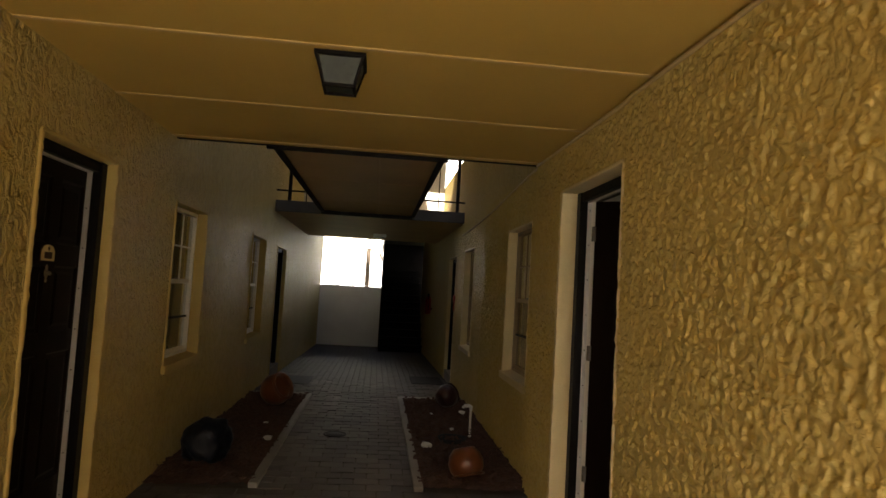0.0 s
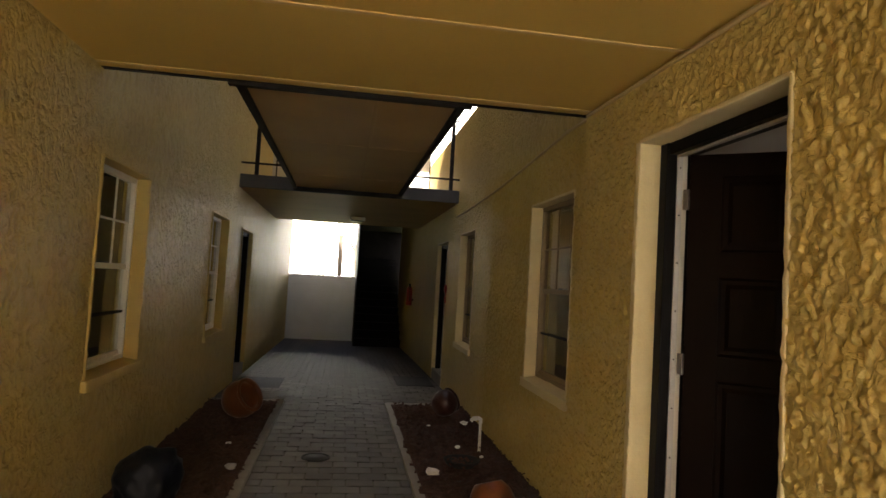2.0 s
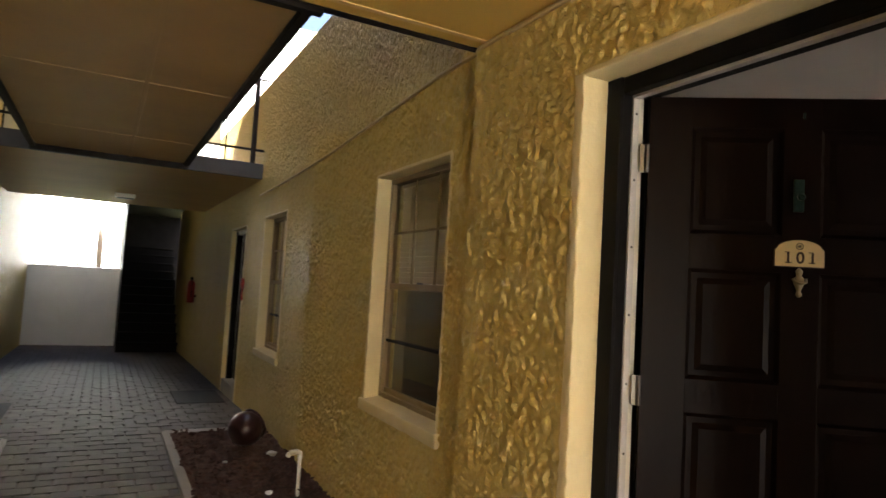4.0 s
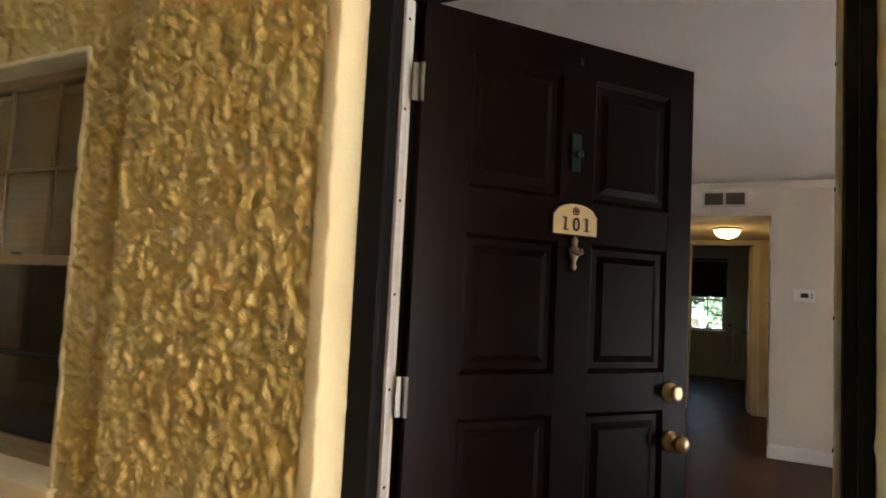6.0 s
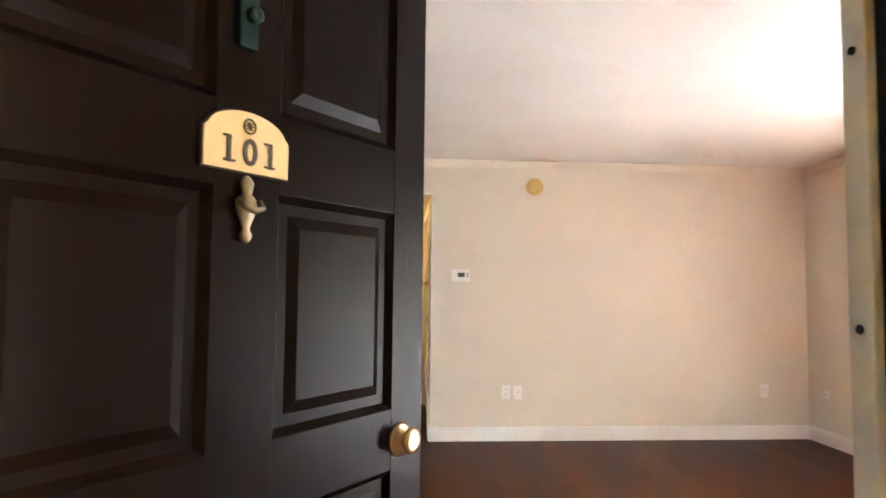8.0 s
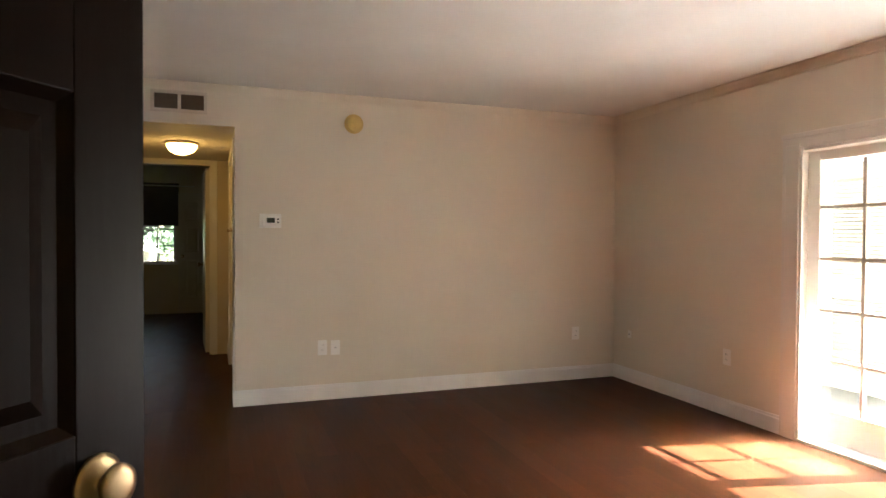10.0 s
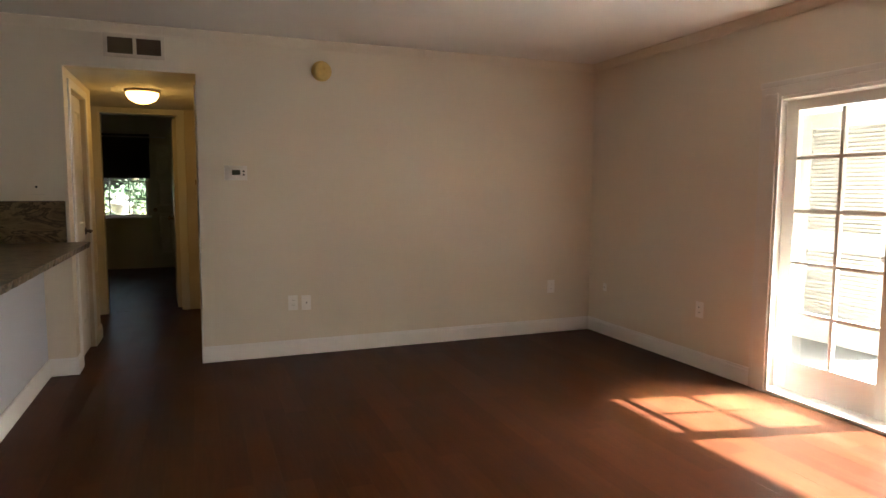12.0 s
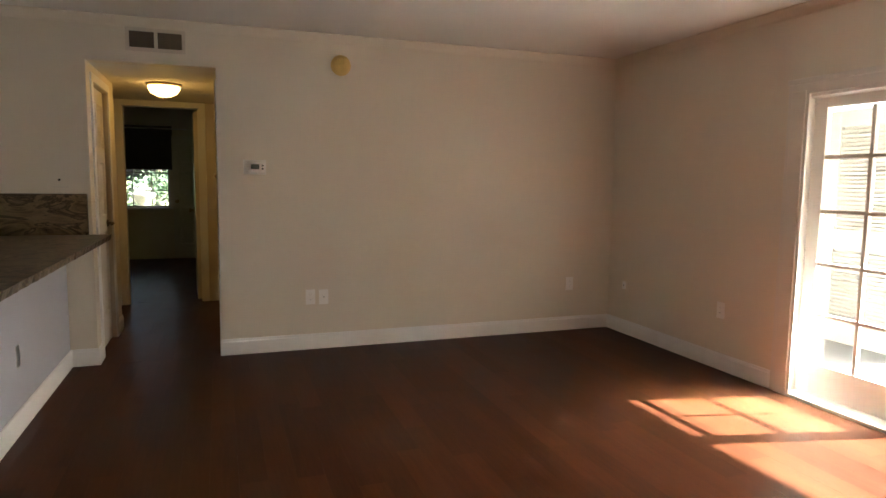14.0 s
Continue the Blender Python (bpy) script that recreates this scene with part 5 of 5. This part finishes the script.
part("head", add_lathe(bmesh.new(), [(0, 0.008), (0.007, 0.006), (0.008, 0), (0, 0)], OUT, 10), DARK_STEEL, hook)
shelf_mark = thing("paint_scuff", (ROOM_X, 0.11, 1.275), "faint line of a removed paper towel bar", "mark", turn=-90)
part("strip", add_box(bmesh.new(), (-0.045, -0.0015, -0.002), (0.045, 0, 0.002)), VENT_PAINT, shelf_mark)

# ---- hall ----
lamp = thing("ceiling_lamp", (6.17, -0.497, HALL[3]), "lit amber glass dome lamp on the hall ceiling", "lamp")
part("pan", add_lathe(bmesh.new(), [(0, 0), (0.14, 0), (0.145, -0.012), (0.13, -0.022), (0, -0.022)]), BRASS, lamp)
part("glass_dome", add_lathe(bmesh.new(), [(0.13, -0.02), (0.128, -0.045), (0.105, -0.08), (0.06, -0.105), (0.02, -0.113), (0, -0.114)]), LAMP_GLASS, lamp, "glowing amber glass dome")
part("finial", add_lathe(bmesh.new(), [(0, -0.112), (0.008, -0.116), (0.006, -0.126), (0, -0.13)], n=12), BRASS, lamp)

hd = thing("hall_door", (5.36, HALL[1] + 0.03, 0.01), "closed white panel door in the hall", "door")
panel_leaf(hd, 0.64, 2.01, DOOR_WHITE, ((0.10, 0.31), (0.38, 0.58)), ((0.24, 0.9), (1.03, 1.45), (1.56, 1.9)))
part("lever_rose", add_lathe(bmesh.new(), [(0, 0), (0.03, 0), (0.028, 0.008), (0.012, 0.012), (0.011, 0.045), (0, 0.05)]), STEEL, hd, m=pose(0.62, 0, 0.96) @ OUT)
part("lever", add_tube(bmesh.new(), [(0.62, -0.045, 0.96), (0.58, -0.05, 0.962), (0.52, -0.048, 0.955)], 0.009), STEEL, hd)
for z in (0.3, 1.75):
    hinge_on(hd, (-0.004, -0.006, z))
trim = new("trim_hall_door")
tagged(trim, "white casing round the hall door", kind="structure")
for a, b in (((5.29, HALL[1] - 0.014, 0), (5.355, HALL[1], 2.09)), ((6.005, HALL[1] - 0.014, 0), (6.07, HALL[1], 2.09)), ((5.355, HALL[1] - 0.013, 2.03), (6.005, HALL[1], 2.09))):
    part("casing", add_box(bmesh.new(), a, b, 0.004), TRIM, trim)

# louvred closet doors opposite
for k in range(2):
    root = thing("louvred_closet_door", (6.84 - 0.735 * k, HALL[0] - 0.03, 0.01), "closed white louvred closet door in the hall", "door", "closet doors", 180)
    w = 0.725
    bm = bmesh.new()
    for a, b in ((0, 0.07), (w - 0.07, w)):
        add_box(bm, (a, 0, 0), (b, 0.03, 2.0), 0.003)
    for a, b in ((0, 0.18), (0.93, 1.03), (1.9, 2.0)):
        add_box(bm, (0.07, 0.0005, a), (w - 0.07, 0.0295, b), 0.003)
    part("frame", bm, DOOR_WHITE, root)
    me = bpy.data.meshes.new("slat")
    s = add_box(bmesh.new(), (0.068, -0.018, -0.003), (w - 0.068, 0.018, 0.003))
    s.to_mesh(me)
    s.free()
    me.materials.append(DOOR_WHITE)
    for z0, z1 in ((0.2, 0.92), (1.05, 1.89)):
        for j in range(int((z1 - z0) / 0.036)):
            o = new("slat", me)
            o.parent = root
            o.matrix_basis = pose(0, 0.015, z0 + 0.016 + 0.036 * j, 45)
    part("door_knob", knob_bm(0.016, 0.035), BRASS, root, m=pose(0.66 if k else 0.07, 0, 1.36) @ OUT)
trim = new("trim_closet")
tagged(trim, "white casing round the closet", kind="structure")
for a, b in (((5.30, HALL[0], 0), (5.37, HALL[0] + 0.014, 2.09)), ((6.85, HALL[0], 0), (6.91, HALL[0] + 0.014, 2.09)), ((5.37, HALL[0], 2.03), (6.85, HALL[0] + 0.013, 2.09))):
    part("casing", add_box(bmesh.new(), a, b, 0.004), TRIM, trim)

# bedroom door frame and open leaf
trim = new("trim_bedroom_door")
tagged(trim, "cream casing round the bedroom doorway", kind="structure")
for a, b in (((BED_X - 0.016, 0.015, 0), (BED_X, 0.073, 2.148)), ((BED_X - 0.016, -0.80, 0), (BED_X, -0.735, 2.148)), ((BED_X - 0.015, -0.735, 2.09), (BED_X, 0.015, 2.148))):
    part("casing", add_box(bmesh.new(), a, b, 0.004), TRIM, trim)
for a, b in (((BED_X, -0.001, 0), (BED_X + 0.1, 0.015, 2.09)), ((BED_X, -0.735, 0), (BED_X + 0.1, -0.719, 2.09))):
    part("jamb", add_box(bmesh.new(), a, b, 0.002), TRIM, trim)
bd = thing("bedroom_door", (BED_X + 0.11, -0.72, 0.01), "white six-panel bedroom door standing open", "door", turn=3)
panel_leaf(bd, 0.78, 2.05, DOOR_WHITE, ((0.10, 0.31), (0.39, 0.60)), ((0.24, 0.9), (1.03, 1.45), (1.56, 1.93)))
part("door_knob", knob_bm(), BRASS, bd, m=pose(0.64, 0.044, 0.96) @ pose(0, 0, 0, -90))
part("door_knob", knob_bm(), BRASS, bd, m=pose(0.64, 0, 0.96) @ OUT)
cd = thing("wardrobe_door", (BED_END - 0.06, -0.20, 0.01), "closed white panel door of the bedroom wardrobe", "door", turn=-90)
panel_leaf(cd, 0.72, 2.03, DOOR_WHITE, ((0.10, 0.32), (0.40, 0.62)), ((0.24, 0.9), (1.03, 1.45), (1.56, 1.9)))
part("door_knob", knob_bm(), BRASS, cd, m=pose(0.06, 0, 0.96) @ OUT)

# bedroom window with a pulled-down shade
bw = new("window_5")
tagged(bw, "bedroom window with dark muntins and half-drawn shade", kind="structure")
y0, y1, z0, z1 = BED_WIN
fr = bmesh.new()
for a, b, c, d in ((y0, y0 + 0.03, z0, z1), (y1 - 0.03, y1, z0, z1), (y0, y1, z0, z0 + 0.03), (y0, y1, z1 - 0.03, z1)):
    add_box(fr, (BED_END + 0.04, a, c), (BED_END + 0.09, b, d), 0.003)
part("window_frame", fr, TRIM, bw)
for k in range(1, 4):
    y = y0 + (y1 - y0) * k / 4
    part("muntin", add_box(bmesh.new(), (BED_END + 0.05, y - 0.009, z0), (BED_END + 0.075, y + 0.009, z1), 0.002), TRIM, bw)
for k in range(1, 4):
    z = z0 + 0.285 * k
    part("muntin", add_box(bmesh.new(), (BED_END + 0.051, y0, z - 0.009), (BED_END + 0.074, y1, z + 0.009), 0.002), TRIM, bw)
p = part("pane", add_box(bmesh.new(), (BED_END + 0.061, y0 + 0.03, z0 + 0.03), (BED_END + 0.064, y1 - 0.03, z1 - 0.03)), GLASS, bw)
p.visible_shadow = False
part("window_sill", add_box(bmesh.new(), (BED_END - 0.05, y0 - 0.05, z0 - 0.03), (BED_END + 0.04, y1 + 0.05, z0), 0.006), TRIM, bw)
sh = thing("roller_shade", (BED_END - 0.03, 0, 0), "dark roller shade pulled half over the bedroom window", "shade")
part("cloth", add_box(bmesh.new(), (-0.002, y0 - 0.06, 1.49), (0.002, y1 + 0.06, 2.2)), SHADE, sh)
part("hem_bar", add_cyl(bmesh.new(), (0, y0 - 0.06, 1.49), (0, y1 + 0.06, 1.49), 0.008), SHADE, sh)
rod = thing("curtain_rod", (BED_END - 0.09, 0, 2.15), "thin pale curtain rod over the bedroom window", "rod")
part("bar", add_cyl(bmesh.new(), (0, -0.45, 0), (0, 1.1, 0), 0.009), TRIM, rod)
for y in (-0.41, 1.05):
    part("bracket", add_box(bmesh.new(), (0, y - 0.01, -0.012), (0.09, y + 0.01, 0.0)), TRIM, rod)


# ---- greenery outside ----
def leaf_cloud(bm, rng, c, r, count, size):
    for _ in range(count):
        d = Vector((rng.gauss(0, 1), rng.gauss(0, 1), rng.gauss(0, 0.8))).normalized() * (r * rng.uniform(0.35, 1.0))
        p = Vector(c) + d
        q = Euler((rng.uniform(0, 6.3), rng.uniform(0, 6.3), rng.uniform(0, 6.3))).to_matrix()
        s = size * rng.uniform(0.6, 1.4)
        vs = [bm.verts.new(p + q @ Vector(o)) for o in ((-s * 0.4, 0, 0), (0, -s, 0), (s * 0.4, 0, 0.1 * s), (0, s, 0))]
        bm.faces.new(vs)


def shrub(name, at, r, h, seed, label, category, trunk=False, spread=1.0):
    g = random.Random(seed)
    root = thing(name, at, label, category, "garden plants")
    bm = bmesh.new()
    stems = 5 if not trunk else 7
    tips = []
    base = h * (0.45 if trunk else 0.1)
    if trunk:
        add_cyl(bm, (0, 0, -0.1), (0.05, 0.03, base), 0.11, 0.08, 10)
    for k in range(stems):
        a = 2 * math.pi * k / stems + g.uniform(-0.4, 0.4)
        tip = Vector((math.cos(a) * r * 0.7 * spread, math.sin(a) * r * 0.7 * spread, base + (h - base) * g.uniform(0.45, 0.9)))
        add_cyl(bm, (0.05 * trunk, 0.03 * trunk, base * 0.95), tip, 0.04 if trunk else 0.02, 0.008, 7)
        tips.append(tip)
    part("trunk" if trunk else "stems", bm, BARK, root)
    bm = bmesh.new()
    for tip in tips:
        leaf_cloud(bm, g, tip, r * 0.55, 260, 0.055 if not trunk else 0.09)
    leaf_cloud(bm, g, (0, 0, h * 0.8), r * 0.6, 300, 0.06 if not trunk else 0.09)
    part("crown", bm, FOLIAGE, root)


urn = thing("planter_urn", (13.2, 0.42, LAWN), "pale stone urn planter on a tall pedestal outside the bedroom window", "planter")
part("pedestal", add_box(bmesh.new(), (-0.13, -0.13, 0), (0.13, 0.13, 1.12), 0.012), SUN_CONCRETE, urn)
part("bowl", add_lathe(bmesh.new(), [(0, 1.12), (0.10, 1.12), (0.09, 1.16), (0.05, 1.2), (0.06, 1.25), (0.14, 1.32), (0.19, 1.42), (0.22, 1.46), (0.21, 1.48), (0.17, 1.45), (0.12, 1.36), (0, 1.33)]), SUN_CONCRETE, urn)
bm = bmesh.new()
leaf_cloud(bm, random.Random(21), (0, 0, 1.52), 0.16, 160, 0.03)
part("flowers", bm, LITTER, urn, "white flowers")
shrub("shrub", (14.2, 0.1, LAWN), 0.8, 2.0, 3, "leafy green shrub outside the bedroom window", "shrub")
shrub("shrub", (15.0, -1.1, LAWN), 0.9, 2.2, 4, "leafy green shrub outside the bedroom window", "shrub")
shrub("shrub", (14.6, 1.3, LAWN), 0.8, 1.8, 5, "leafy green shrub outside the bedroom window", "shrub")
shrub("tree", (19.0, 0.6, LAWN), 2.2, 5.8, 6, "broad leafy tree on the lawn", "tree", True)
shrub("tree", (-1.05, 26.0, LAWN), 2.0, 6.8, 8, "sunlit leafy tree beyond the walkway", "tree", True)
shrub("shrub", (-2.5, 16.0, LAWN), 0.7, 1.8, 9, "low shrub behind the white wall", "shrub")
post = thing("wooden_post", (-1.62, 15.9, LAWN), "weathered timber post beyond the low wall", "post")
part("shaft", add_box(bmesh.new(), (-0.07, -0.07, 0), (0.07, 0.07, 3.0), 0.008), BARK, post)
part("cap", add_box(bmesh.new(), (-0.08, -0.08, 2.98), (0.08, 0.08, 3.03), 0.008), BARK, post)

# ---- floor planks ----
def planks(x0, x1, y0, y1, seed, wide=0.125):
    g = random.Random(seed)
    bm = bmesh.new()
    y = y0
    while y < y1 - 0.01:
        x = x0 - g.uniform(0, 1.0)
        ye = min(y + wide, y1)
        while x < x1:
            xe = x + g.uniform(0.7, 1.25)
            a, b = max(x, x0), min(xe, x1)
            if b - a > 0.02:
                k = 0.0001
                z = g.uniform(-0.0001, 0.0)
                lo = [bm.verts.new(p) for p in ((a, y, -0.0012), (b, y, -0.0012), (b, ye, -0.0012), (a, ye, -0.0012))]
                hi = [bm.verts.new(p) for p in ((a + k, y + k, z), (b - k, y + k, z), (b - k, ye - k, z), (a + k, ye - k, z))]
                bm.faces.new(hi)
                for i in range(4):
                    bm.faces.new((lo[i], lo[(i + 1) % 4], hi[(i + 1) % 4], hi[i]))
            x = xe
        y = ye
    return bm


structure("floor", planks(WALL_IN + 0.005, ROOM_X, ROOM_Y, KITCHEN_Y, 11), FLOOR_WOOD, "red-brown wood plank floor")
structure("floor_hall", planks(ROOM_X, BED_X + 0.1, HALL[0] - 0.02, HALL_WIDE + 0.02, 12), FLOOR_WOOD, "red-brown wood plank floor of the hall")
structure("floor_bedroom", planks(BED_X + 0.1, BED_END, -3.2, 2.0, 13), FLOOR_WOOD, "red-brown wood plank floor of the bedroom")
structure("floor_under", add_box(bmesh.new(), (WALL_IN, ROOM_Y, -0.02), (BED_END, 2.7, -0.0045)), DARK_GAP)

# ---- pavers ----
paver_meshes = []
for k in range(4):
    bm = bmesh.new()
    add_box(bm, (0.004, 0.004, -0.05), (0.196, 0.146, 0.0), 0.0)
    for v in bm.verts:
        if v.co.z > -0.01:
            v.co.x += 0.004 * (1 if v.co.x < 0.1 else -1)
            v.co.y += 0.004 * (1 if v.co.y < 0.07 else -1)
            v.co.z += rng.uniform(-0.002, 0.002)
    me = bpy.data.meshes.new("paver")
    bm.to_mesh(me)
    bm.free()
    me.materials.append(PAVER)
    paver_meshes.append(me)
walkway = new("pavement_walkway")
tagged(walkway, "grey-tan concrete paver walkway", kind="structure")
rest = bmesh.new()
count = 0
row = 0
y = -6.0
while y < NORTH_END - 0.15:
    in_beds = BED_Y0 - 0.05 < y + 0.075 < BED_Y1
    xa, xb = (-2.08, -0.91) if in_beds else (WEST, 0.0)
    x = xa - (0.1 if row % 2 else 0.0)
    while x < xb - 0.02:
        a, b = max(x, xa), min(x + 0.2, xb)
        if b - a > 0.03:
            if in_beds or 4.8 < y < 6.3 and count < 300:
                count += 1
                o = new("paver", paver_meshes[(count * 7) % 4])
                o.parent = walkway
                o.matrix_basis = pose(a, y, walk_z(y) + rng.uniform(-0.003, 0.002), rng.uniform(-0.6, 0.6), rng.uniform(-0.6, 0.6), 0) @ Matrix.Diagonal(((b - a) / 0.2, 1, 1, 1))
            else:
                z = walk_z(y) + rng.uniform(-0.003, 0.002)
                lo = [rest.verts.new(p) for p in ((a + 0.004, y + 0.004, z - 0.04), (b - 0.004, y + 0.004, z - 0.04), (b - 0.004, y + 0.146, z - 0.04), (a + 0.004, y + 0.146, z - 0.04))]
                hi = [rest.verts.new(p) for p in ((a + 0.008, y + 0.008, z), (b - 0.008, y + 0.008, z), (b - 0.008, y + 0.142, z), (a + 0.008, y + 0.142, z))]
                rest.faces.new(hi)
                for i in range(4):
                    rest.faces.new((lo[i], lo[(i + 1) % 4], hi[(i + 1) % 4], hi[i]))
        x += 0.2
    y += 0.15
    row += 1
part("pavers_beyond", rest, PAVER, walkway, kind="stuff")
